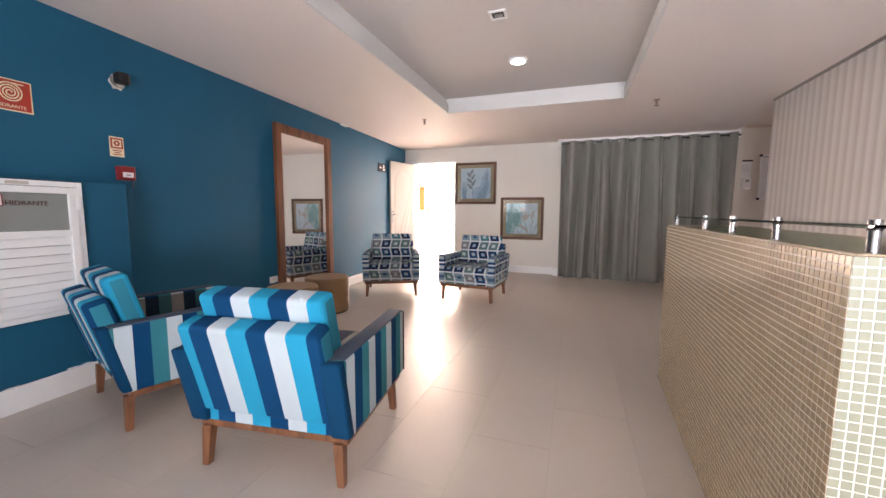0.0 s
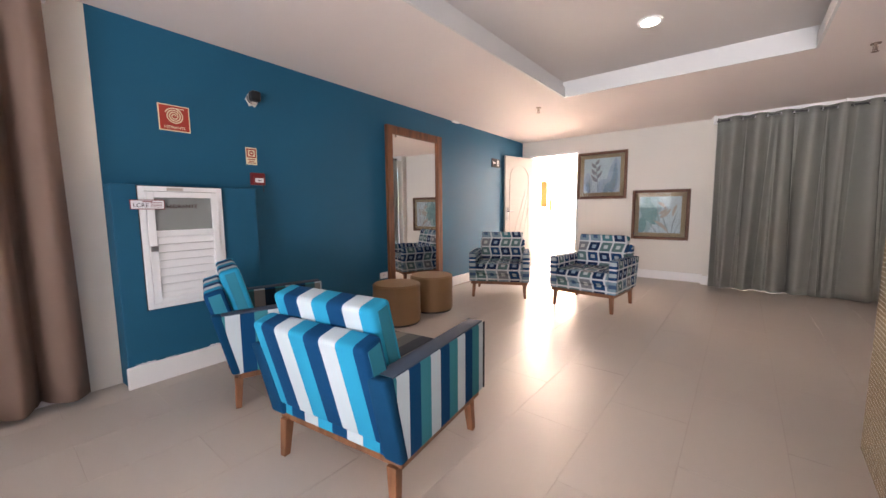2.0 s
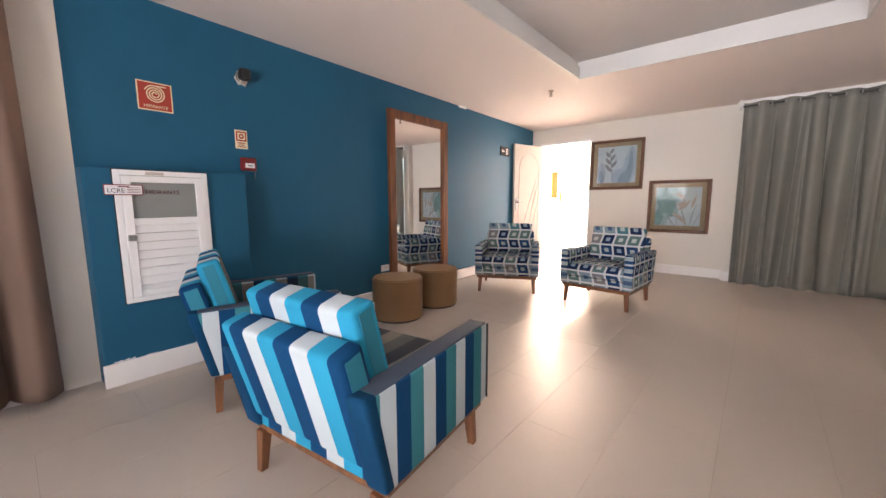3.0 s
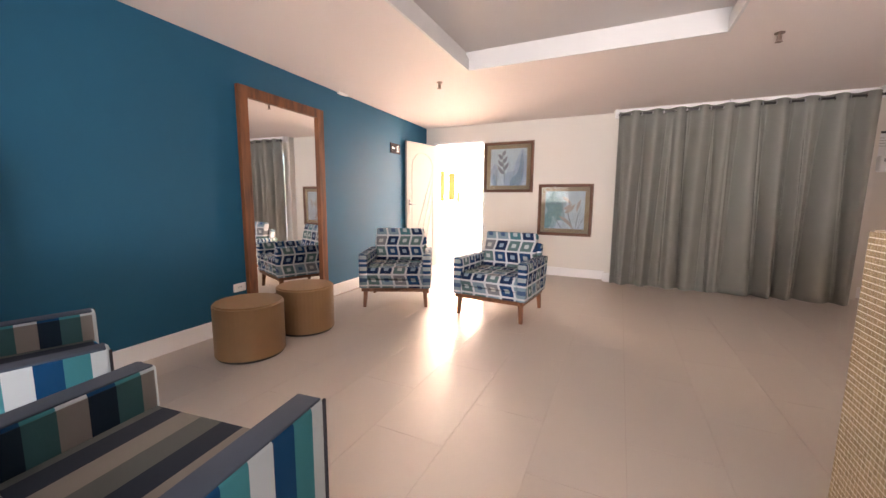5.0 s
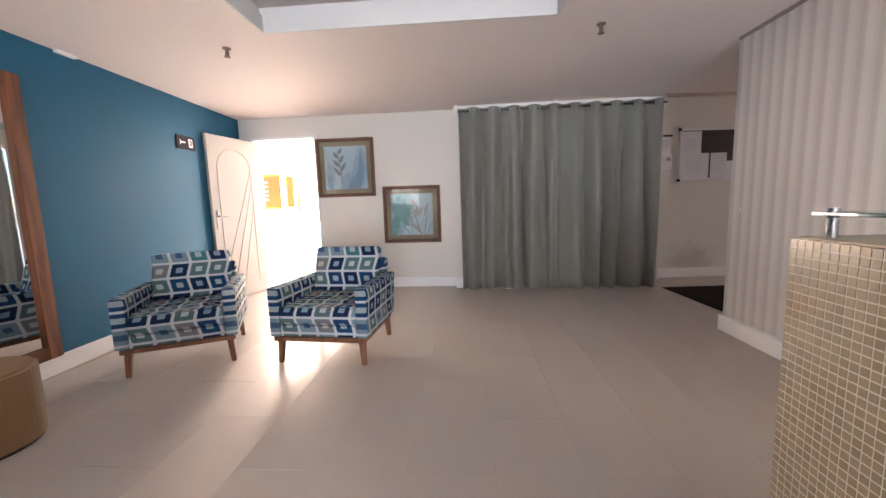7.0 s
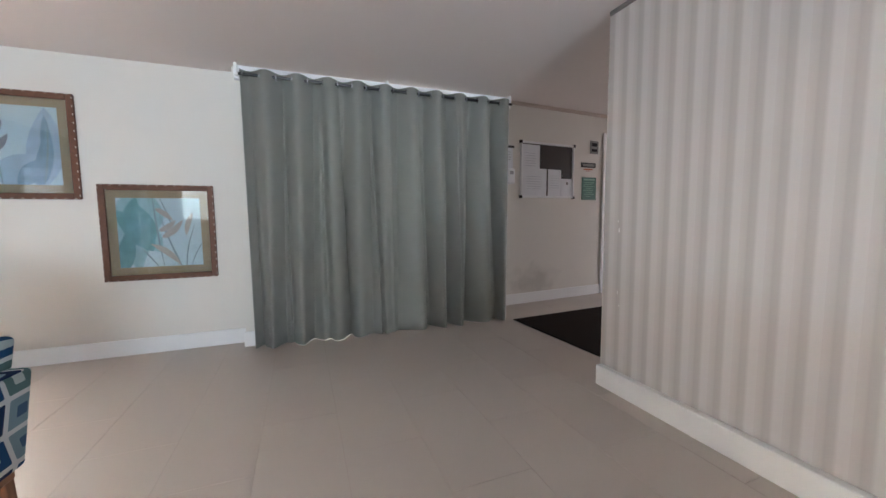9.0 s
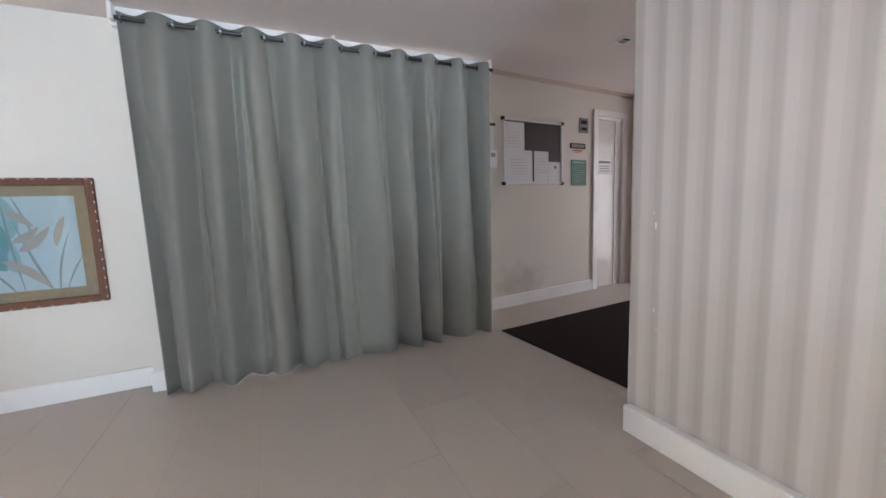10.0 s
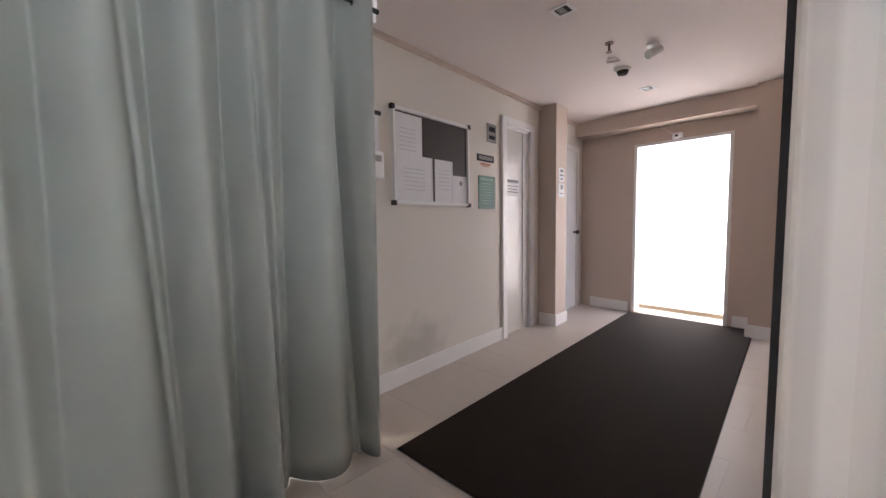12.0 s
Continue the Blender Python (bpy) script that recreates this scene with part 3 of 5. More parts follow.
for nm, d in (("frame_side", (-MW / 2, -MW / 2 + FW, -0.045, -0.004, 0, MH)), ("frame_side", (MW / 2 - FW, MW / 2, -0.045, -0.004, 0, MH)),
              ("frame_rail", (-MW / 2 + FW, MW / 2 - FW, -0.043, -0.004, 0, FW)), ("frame_rail", (-MW / 2 + FW, MW / 2 - FW, -0.043, -0.004, MH - FW, MH))):
    bx(nm, d, M_MFRAME, e, "rustic brown wood", bevel=0.004)

# ---- hydrant cabinet box ----
bx("wall_hydrant_box", (0.16, 1.02, -0.16, 0.0, 0, 1.27), M_BLUE, kind="structure", bevel=0.006, m=SKEW)
bx("baseboard_hydrant_box", (0.15, 1.03, -0.178, -0.16, 0, 0.14), M_TRIM, kind="structure", bevel=0.006, m=SKEW)
e = thing("hydrant_cabinet_door", "white louvred hydrant cabinet door with a frosted grey pane", "cabinet door", SKEW @ pose(0.525, -0.161, 0.87))
for nm, d in (("frame_side", (-0.238, -0.208, -0.02, 0, -0.39, 0.39)), ("frame_side", (0.208, 0.238, -0.02, 0, -0.39, 0.39)),
              ("frame_rail", (-0.208, 0.208, -0.02, 0, 0.36, 0.39)), ("frame_rail", (-0.208, 0.208, -0.02, 0, -0.39, -0.36)),
              ("door_stile", (-0.206, -0.165, -0.03, -0.004, -0.357, 0.357)), ("door_stile", (0.165, 0.206, -0.03, -0.004, -0.357, 0.357)),
              ("door_rail", (-0.165, 0.165, -0.03, -0.004, 0.32, 0.357)), ("door_rail", (-0.165, 0.165, -0.03, -0.004, 0.07, 0.11)), ("door_rail", (-0.165, 0.165, -0.03, -0.004, -0.357, -0.32))):
    bx(nm, d, M_WHITE, e, "white enamelled metal", bevel=0.003)
# dark sheet draws the shade round the frame and behind the louvres
bx("gap", (-0.243, 0.243, -0.004, 0.0005, -0.395, 0.395), M_DARKGAP, e, "dark sheet for the shaded gap round the frame")
bx("pane", (-0.165, 0.165, -0.014, -0.008, 0.11, 0.32), M_FROST, e, "frosted grey pane")
for k in range(8):
    z = 0.045 - k * 0.052
    bx("louvre", (-0.165, 0.165, -0.006, 0.0, -0.026, 0.026), M_WHITE, e, "white louvre slat", m=pose(0, -0.012, z, -24, 0, 0), bevel=0.001)
text("lettering", "HIDRANTE", 0.036, M_DLETTER, e, -0.01, -0.016, 0.262, "dark red lettering")

# ---- pictures ----
def leaf(bm, x, z, length, width, angle, y, bend=0.0, fat=0.5):
    """A leaf shape in the plane of a wall; bend: degrees that its rib turns on the way, fat: where it is widest."""
    n = 12
    rib, px, pz = [], x, z
    for k in range(n + 1):
        t = k / n
        a = radians(angle + bend * t)
        rib.append((px, pz, math.cos(a), -math.sin(a), math.sin(math.pi * t ** (math.log(0.5) / math.log(fat))) ** 0.8 * width / 2 + 0.0004))
        px, pz = px + math.sin(a) * length / n, pz + math.cos(a) * length / n
    left = [bm.verts.new((p - c * w_, y, q - d * w_)) for p, q, c, d, w_ in rib]
    right = [bm.verts.new((p + c * w_, y, q + d * w_)) for p, q, c, d, w_ in rib]
    for k in range(n):
        bm.faces.new((left[k], right[k], right[k + 1], left[k + 1]))


def painted(e, name, material, leaves, pw, ph, y, label):
    """Leaves in shares of the print's half size, cut off at its edge."""
    bm = bmesh.new()
    for k, (u, v, ln_, wd, an, bend, fat) in enumerate(leaves):
        leaf(bm, u * pw, v * ph, ln_ * ph, wd * pw, an, y - 0.00006 * k, bend, fat)
    for co, no in (((pw, 0, 0), (1, 0, 0)), ((-pw, 0, 0), (-1, 0, 0)), ((0, 0, ph), (0, 0, 1)), ((0, 0, -ph), (0, 0, -1))):
        bmesh.ops.bisect_plane(bm, geom=list(bm.verts) + list(bm.edges) + list(bm.faces), plane_co=co, plane_no=no, clear_outer=True)
    part(name, bm, material, e, label)


def picture(x, z, w, h, label, tall):
    e = thing("picture", label, "framed picture", pose(x, 8.17, z))
    f = 0.045
    for nm, d in (("frame_side", (-w / 2, -w / 2 + f, -0.03, 0, -h / 2, h / 2)), ("frame_side", (w / 2 - f, w / 2, -0.03, 0, -h / 2, h / 2)),
                  ("frame_rail", (-w / 2 + f, w / 2 - f, -0.029, 0, -h / 2, -h / 2 + f)), ("frame_rail", (-w / 2 + f, w / 2 - f, -0.029, 0, h / 2 - f, h / 2))):
        bx(nm, d, M_DARKWOOD, e, "carved dark brown moulding", bevel=0.008)
    bm = bmesh.new()
    for k in range(13):
        a = -0.5 + (k + 0.5) / 13
        for px, pz, rx_, rz_ in ((a * w, h / 2 - 0.006, 0.010, 0.004), (a * w, -h / 2 + 0.006, 0.010, 0.004), (w / 2 - 0.006, a * h, 0.004, 0.010), (-w / 2 + 0.006, a * h, 0.004, 0.010)):
            bmesh.ops.create_icosphere(bm, subdivisions=1, radius=1.0, matrix=Matrix.Translation((px, -0.029, pz)) @ Matrix.Diagonal((rx_, 0.004, rz_, 1)))
    part("beading", bm, M_BEAD, e, "worn pale beads along the frame", kind="stuff")
    bx("mount", (-w / 2 + f, w / 2 - f, -0.008, -0.002, -h / 2 + f, h / 2 - f), M_PASSE, e, "tan card mount")
    pw, ph = w / 2 - 0.105, h / 2 - 0.105
    bx("print", (-pw, pw, -0.010, -0.008, -ph, ph), M_PRINT, e, "pale botanical print")
    if tall:
        painted(e, "pale_leaves", M_LEAF_F, [(0.55, -1.1, 2.1, 0.75, 12, -14, 0.45), (-0.1, -1.1, 1.0, 0.7, 20, 20, 0.5), (-0.75, -1.1, 1.3, 0.5, -4, 8, 0.5)], pw, ph, -0.0104, "pale lavender-blue washes")
        painted(e, "broad_leaves", M_LEAF_E, [(0.5, -1.1, 1.6, 0.35, 16, -10, 0.4), (0.15, -1.1, 0.95, 0.42, 26, 24, 0.5), (0.8, -0.6, 1.4, 0.22, -6, 8, 0.5), (-0.7, -1.1, 0.8, 0.25, -12, 10, 0.5)], pw, ph, -0.0110, "soft blue painted leaves")
        painted(e, "stems", M_LEAF_A, [(-0.15, -1.1, 1.9, 0.05, -4, -6, 0.5), (0.62, -1.1, 1.7, 0.03, 10, -8, 0.5), (-0.6, -1.1, 1.0, 0.03, -8, 6, 0.5)], pw, ph, -0.0118, "grey-blue painted stems")
        painted(e, "flower", M_LEAF_G, [(-0.24 - 0.02 * k, -0.35 + 0.2 * k, 0.55 - 0.04 * k, 0.17, 42 if k % 2 else -48, -18 if k % 2 else 18, 0.35) for k in range(6)], pw, ph, -0.0124, "mauve painted flower")
    else:
        painted(e, "pale_leaves", M_LEAF_D, [(-0.55, -1.2, 2.4, 1.0, -6, 8, 0.6), (-0.5, 0.0, 1.2, 0.9, 20, -20, 0.4), (0.0, -0.6, 1.2, 0.5, -30, 14, 0.5)], pw, ph, -0.0104, "pale teal washes")
        painted(e, "broad_leaves", M_LEAF_B, [(-0.9, -1.1, 1.3, 0.40, 6, 8, 0.4), (-0.2, -0.55, 1.5, 0.55, -28, -18, 0.45), (-0.15, -0.2, 1.1, 0.28, -12, -20, 0.45), (-0.75, -0.15, 1.2, 0.4, 4, 14, 0.5)], pw, ph, -0.0110, "soft teal painted leaves")
        painted(e, "stems", M_LEAF_A, [(0.05, -1.1, 2.2, 0.04, -8, 6, 0.5), (0.5, -1.1, 1.7, 0.05, -22, 10, 0.4), (0.58, -1.1, 1.4, 0.04, 2, 22, 0.4), (0.68, -1.1, 1.0, 0.03, 16, 20, 0.5), (-0.05, -1.1, 0.8, 0.04, -30, -10, 0.5), (0.35, -0.1, 1.2, 0.035, -14, -6, 0.5)], pw, ph, -0.0118, "grey-blue painted stems")
        painted(e, "flower", M_LEAF_C, [(-0.05, 0.05, 0.55, 0.15, 72, -40, 0.4), (0.02, -0.15, 0.75, 0.18, 62, -34, 0.4), (0.45, -1.0, 1.0, 0.17, -30, -38, 0.55), (-0.1, 0.7, 0.55, 0.15, 122, 18, 0.4), (0.62, -0.1, 0.7, 0.14, 4, 26, 0.5)], pw, ph, -0.0124, "pinkish painted flower")
    bx("glazing", (-w / 2 + f, w / 2 - f, -0.0175, -0.0155, -h / 2 + f, h / 2 - f), M_GLASS, e, "picture glass")


M_PRINT = mat("print_ground", (0.70, 0.76, 0.86), 0.7, vary=0.10, scale=9)
M_LEAF_A = mat("print_grey_blue", (0.36, 0.42, 0.50), 0.7, vary=0.2, scale=30)
M_LEAF_B = mat("print_soft_teal", (0.25, 0.43, 0.50), 0.7, vary=0.35, scale=14)
M_LEAF_C = mat("print_pinkish", (0.60, 0.50, 0.50), 0.7, vary=0.15, scale=24)
M_LEAF_D = mat("print_pale_wash", (0.44, 0.60, 0.68), 0.7, vary=0.25, scale=14)
M_LEAF_E = mat("print_soft_blue", (0.34, 0.44, 0.62), 0.7, vary=0.3, scale=14)
M_LEAF_F = mat("print_pale_lavender", (0.52, 0.60, 0.76), 0.7, vary=0.2, scale=14)
M_LEAF_G = mat("print_mauve", (0.36, 0.34, 0.42), 0.7, vary=0.2, scale=24)
M_BEAD = mat("worn_bead_gilding", (0.42, 0.36, 0.30), 0.5, vary=0.3, scale=60)
picture(-1.65, 1.63, 0.78, 0.77, "botanical print in a carved dark frame with tan mount", True)
picture(-0.785, 0.985, 0.77, 0.76, "botanical print in a carved dark frame, hung low beside the curtain", False)

# ---- curtains ----
def curtain(name, label, x0, x1, z0, z1, waves, depth, m, material, seed, hem=0.03):
    """Hanging cloth along local x with folds that wander."""
    e = thing(name, label, "curtain", m)
    rnd = random.Random(seed)
    nu, nv = waves * 44, 22
    ph = [rnd.uniform(-0.5, 0.5) for _ in range(waves + 2)]
    am = [rnd.uniform(0.6, 1.3) for _ in range(waves + 2)]
    lean_ = [rnd.uniform(-0.045, 0.045) for _ in range(waves + 2)]
    pleats = [((k + rnd.uniform(0.1, 0.9)) / 1.1, rnd.uniform(0.045, 0.09), rnd.uniform(1.2, 2.2) * rnd.choice((1, 1, 1, -0.4)), rnd.uniform(0.0, 0.45)) for k in range(int(waves * 1.1))]
    bm = bmesh.new()
    rows = []
    for j in range(nv + 1):
        v = j / nv
        row = []
        for i in range(nu + 1):
            u = i / nu * waves
            k = int(u)
            fr = u - k
            s = fr * fr * (3 - 2 * fr)
            a = am[k] * (1 - s) + am[k + 1] * s
            p = ph[k] * (1 - s) + ph[k + 1] * s
            ln = lean_[k] * (1 - s) + lean_[k + 1] * s
            down = 1 - v
            fall = min(1.0, down * 3.5)
            ripple = math.sin(2 * math.pi * u + p * down * 1.2)
            crease = 2.3 * (1 - abs(math.sin(math.pi * (u - 0.25) + p * down * 0.6)) ** 1.0) - 0.65
            y = depth * (1 + (a - 1) * down) * (ripple * (1 - 0.8 * fall) + 1.25 * crease * fall)
            y += depth * 0.16 * down * math.sin(4 * math.pi * u + p * 5) + 0.15 * depth * down * math.sin(7.3 * u + seed)
            for pc, pw_, pd, pdrift in pleats:
                y += depth * 0.8 * pd * min(1, down * 2.5) * math.exp(-((u - pc - pdrift * down) / pw_) ** 2)
            x = x0 + (x1 - x0) * i / nu + ln * down + 0.012 * down * math.sin(5 * u)
            z = z0 + (z1 - z0) * v + (hem * math.sin(u * 1.1 + seed) * down ** 6)
            row.append(bm.verts.new((x, y, z)))
        rows.append(row)
    for j in range(nv):
        for i in range(nu):
            bm.faces.new((rows[j][i], rows[j][i + 1], rows[j + 1][i + 1], rows[j + 1][i]))
    ob = part("cloth", bm, material, e, smooth=True)
    so = ob.modifiers.new("thick", "SOLIDIFY")
    so.thickness = 0.002
    return e


cur = curtain("curtain", "long grey-green eyelet curtain drawn across the window", -0.13, 2.30, 0.001, 2.265, 10, 0.046, pose(0, 7.93, 0), M_CURTAIN, 5, 0.001)
e = thing("curtain_rail", "white curtain rail under the ceiling", "curtain rail")
bm = bmesh.new()
cyl(bm, 0, 0, -0.14, 2.33, 0.012, n=14, m=pose(0, 7.93, 2.225, 0, 90, 0))
part("rod", bm, M_BLACK, e, "dark metal rod")
bx("pelmet", (-0.18, 2.36, 7.99, 8.04, 2.205, CEIL), M_TRIM, e, "white rail board", bevel=0.004)
for x in (-0.16, 1.05, 2.32):
    bx("bracket", (x - 0.01, x + 0.01, 7.935, 7.99, 2.22, 2.31), M_TRIM, e, "white bracket", bevel=0.002)
for k in range(20):
    bm = bmesh.new()
    x = -0.11 + 2.41 * k / 20 + 0.0
    rv = cyl(bm, 0, 0, -0.004, 0.004, 0.026, n=18, m=pose(x, 7.93, 2.225, 0, 90, 0))
    part("eyelet", bm, M_CHROME, cur, "metal eyelet").location = (0, -7.93, 0)
curtain("curtain", "brownish curtain hanging on the near part of the side wall", -2.0, -0.03, 0.02, 2.27, 9, 0.05, SKEW @ pose(0, -0.13, 0), M_CURT2, 11, 0.02)
e = thing("curtain_rail", "plain white rail of the brownish curtain", "curtain rail", SKEW)
bm = bmesh.new()
cyl(bm, 0, 0, -2.08, 0.0, 0.012, n=14, m=pose(0, -0.13, 2.25, 0, 90, 0))
part("rod", bm, M_TRIM, e)
for x in (-1.9, -0.01):
    bx("bracket", (x - 0.01, x + 0.01, -0.14, 0.0, 2.24, 2.26), M_TRIM, e, "white bracket")

# windows
def window(name, x0, x1, y0, y1, z0, z1, n, m=None, bars=0):
    """Aluminium window in an opening along local x."""
    e = tagged(new(name), kind="structure")
    if m is not None:
        e.matrix_world = m
    t = 0.045
    ym = (y0 + y1) / 2
    bm = bmesh.new()
    box(bm, x0, x1, ym - 0.03, ym + 0.03, z0, z0 + t)
    box(bm, x0, x1, ym - 0.03, ym + 0.03, z1 - t, z1)
    for k in range(n + 1):
        x = x0 + (x1 - x0 - t) * k / n
        box(bm, x, x + t, ym - 0.028, ym + 0.028, z0 + t, z1 - t)
    for k in range(bars):
        z = z0 + (z1 - z0) * (k + 1) / (bars + 1)
        box(bm, x0 + t, x1 - t, ym - 0.012, ym + 0.012, z - 0.012, z + 0.012)
    part("window_frame", bm, M_WHITE, e)
    g = bx("pane", (x0 + t, x1 - t, ym - 0.002, ym + 0.002, z0 + t, z1 - t), M_GLASS, e)
    g.visible_shadow = False


window("window_1", 0.05, 2.2, 8.34, 8.45, 0.06, 2.1, 3)
window("window_2", -3.9, -1.93, -2.12, -2.03, 1.05, 2.15, 3, bars=1)
# window_4 is unseen, added as the opening for the south lamp
window("window_4", -0.8, 1.8, -2.12, -2.03, 0.05, 2.2, 3)
window("window_3", -1.9, -0.5, 0.05, 0.15, 0.25, 2.15, 2, m=SKEW)

# ---- entrance door ----
bm = bmesh.new()
for d in ((-2.93, -2.897, 8.15, 8.33, 0, 2.06), (-2.063, -2.03, 8.15, 8.33, 0, 2.06), (-2.897, -2.063, 8.15, 8.33, 2.027, 2.06)):
    box(bm, *d)
part("door_frame_entrance", bm, M_TRIM, kind="structure")
d1 = tagged(new("door_1"), label="open white entrance door with an arched groove pattern", category="door", kind="structure")
d1.matrix_world = pose(-2.885, 8.15, 0, 0, 0, -101.5)
bx("leaf", (0, 0.78, 0, 0.035, 0.01, 2.0), M_DOOR, d1, "white moulded door leaf", bevel=0.004)
bm = bmesh.new()
arc = [(0.14, 0.15), (0.14, 1.6)] + [(0.4 - 0.26 * math.cos(radians(a)), 1.6 + 0.26 * math.sin(radians(a))) for a in range(15, 180, 15)] + [(0.66, 1.6), (0.66, 0.15)]


def strip(bm, pts, w_, y, th):
    for (ax, az), (bx_, bz) in zip(pts, pts[1:]):
        L = math.hypot(bx_ - ax, bz - az)
        an = math.degrees(math.atan2(bz - az, bx_ - ax))
        box(bm, 0, L, y - th, y, -w_ / 2, w_ / 2, m=pose(ax, 0, az, 0, -an, 0))


for yy, th in ((0.039, 0.004), (0.0, 0.004)):
    strip(bm, arc, 0.016, yy, th)
    strip(bm, [(0.14, 1.45), (0.56, 0.15)], 0.014, yy, th)
    strip(bm, [(0.14, 1.62), (0.66, 0.35)], 0.014, yy, th)
    strip(bm, [(0.14, 1.15), (0.40, 0.15)], 0.014, yy, th)
part("moulding", bm, M_DOORGROOVE, d1, "arched moulding")
for yy, s in ((0.035, 1), (0.0, -1)):
    bm = bmesh.new()
    box(bm, 0.715, 0.745, min(yy, yy + 0.008 * s), max(yy, yy + 0.008 * s), 0.9, 1.12, 0.003)
    box(bm, 0.72, 0.74, min(yy + 0.008 * s, yy + 0.05 * s), max(yy + 0.008 * s, yy + 0.05 * s), 1.04, 1.06)
    box(bm, 0.62, 0.74, min(yy + 0.04 * s, yy + 0.055 * s), max(yy + 0.04 * s, yy + 0.055 * s), 1.04, 1.06, 0.004)
    part("door_handle", bm, M_CHROME, d1, "chrome lever handle")

# outside: added panels glow as daylight, dimmer to the east to spare the blue wall
bx("ground", (-60, 60, -60, 60, -0.35, -0.13), mat("pale_paving", (0.5, 0.49, 0.47), 0.8), kind="structure")
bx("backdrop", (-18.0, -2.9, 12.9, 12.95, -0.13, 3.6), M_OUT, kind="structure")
bx("backdrop_dim", (-2.9, 1.5, 12.9, 12.95, -0.13, 3.6), M_OUT4, kind="structure")
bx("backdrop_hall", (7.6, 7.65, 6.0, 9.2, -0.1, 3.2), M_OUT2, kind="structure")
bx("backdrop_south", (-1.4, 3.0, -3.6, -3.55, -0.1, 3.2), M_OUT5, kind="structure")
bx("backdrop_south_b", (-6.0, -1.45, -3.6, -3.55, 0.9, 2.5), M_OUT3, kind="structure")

# ---- reception counter ----
CM = pose(0.68, 4.10, 0, 0, 0, -92.4)   # local x runs along the front towards the near end, local y to the back
CL, CD, CH = 1.845, 0.36, 1.02
ctr = thing("reception_counter", "reception counter faced with beige mosaic, glass shelf on chrome posts", "reception counter", CM)
bx("body", (0.001, CL - 0.0003, 0.001, CD, 0, CH - 0.002), M_MGROUT, ctr, "cream grout ground")
bx("top", (0.008, CL - 0.006, 0.008, CD + 0.02, CH - 0.002, CH + 0.004), M_TOP, ctr, "tan stone top", bevel=0.002)
bx("shelf", (0.01, CL - 0.01, 0.03, CD - 0.06, CH + 0.050, CH + 0.058), M_SHELF, ctr, "greenish glass shelf", bevel=0.002)
for u in (0.045, 0.68, 1.05, 1.41, 1.81):
    e = bmesh.new()
    cyl(e, u, 0.044, CH + 0.004, CH + 0.046, 0.0098, n=20)
    cyl(e, u, 0.044, CH + 0.004, CH + 0.007, 0.0115, n=20)
    p = part("post", e, M_CHROME, ctr, "chrome post", smooth=False)
    e = bmesh.new()
    cyl(e, u, 0.044, CH + 0.058, CH + 0.067, 0.0108, n=20)
    part("cap", e, M_CHROME, p, "chrome cap")
    e = bmesh.new()
    cyl(e, u, 0.044, CH + 0.046, CH + 0.050, 0.0112, n=20)
    part("gasket", e, M_BLACK, p, "black rubber gasket")
bx("desk", (1.3, 2.01, 2.4, 4.6, 0.70, 0.74), M_WHITE, None, "white desk top behind the reception counter", bevel=0.004)
tagged(bpy.data.objects["desk"], category="desk")
bx("leg_panel", (1.34, 1.99, 2.42, 2.45, 0, 0.70), M_WHITE, bpy.data.objects["desk"])
bx("leg_panel", (1.34, 1.99, 4.55, 4.58, 0, 0.70), M_WHITE, bpy.data.objects["desk"])
# ---- hall ----
e = thing("doormat", "long dark brown ribbed doormat on the tiled hall floor", "doormat", pose(2.33, 7.86, 0, 0, 0, 3.2))
bx("surface", (0.0, 3.80, -1.22, 0.0, 0.0, 0.010), M_MAT, e, bevel=0.004)
bx("backing", (-0.004, 3.804, -1.224, 0.004, 0.0, 0.003), M_BLACK, e, "thin black backing")

for x, y, nm in ((-0.43, 4.95, "ceiling_lamp"),):
    e = thing(nm, "round recessed ceiling lamp, switched on", "ceiling lamp", pose(x, y, CEIL + TH))
    bm = bmesh.new()
    cyl(bm, 0, 0, -0.012, 0.0, 0.085, n=32)
    part("ring", bm, M_TRIM, e, "white ring")
    bm = bmesh.new()
    bmesh.ops.create_uvsphere(bm, u_segments=20, v_segments=10, radius=0.062, matrix=pose(0, 0, -0.010) @ Matrix.Diagonal((1, 1, 0.22, 1)))
    part("bulb", bm, glow("lit_bulb", (1.0, 0.93, 0.8), 25.0), e, "glowing bulb", smooth=True)


# ---- signs and fittings on the blue wall ----
def plate(nm, label, cat, m, w, h, t, material, rim=None, rim_w=0.006):
    e = thing(nm, label, cat, m)
    if rim is not None:
        bx("rim", (-w / 2, w / 2, -t, 0, -h / 2, h / 2), rim, e, bevel=0.001)
        bx("face", (-w / 2 + rim_w, w / 2 - rim_w, -t - 0.001, -t, -h / 2 + rim_w, h / 2 - rim_w), material, e)
    else:
        bx("plate", (-w / 2, w / 2, -t, 0, -h / 2, h / 2), material, e, bevel=0.001)
    return e


def bars(parent, name, rows, material, y):
    """Plain bars for writing that cannot be read: rows of (x, z, width, height), a part each."""
    for x, z, w_, h_ in rows:
        bx(name, (x - w_ / 2, x + w_ / 2, y - 0.0008, y, z - h_ / 2, z + h_ / 2), material, parent)


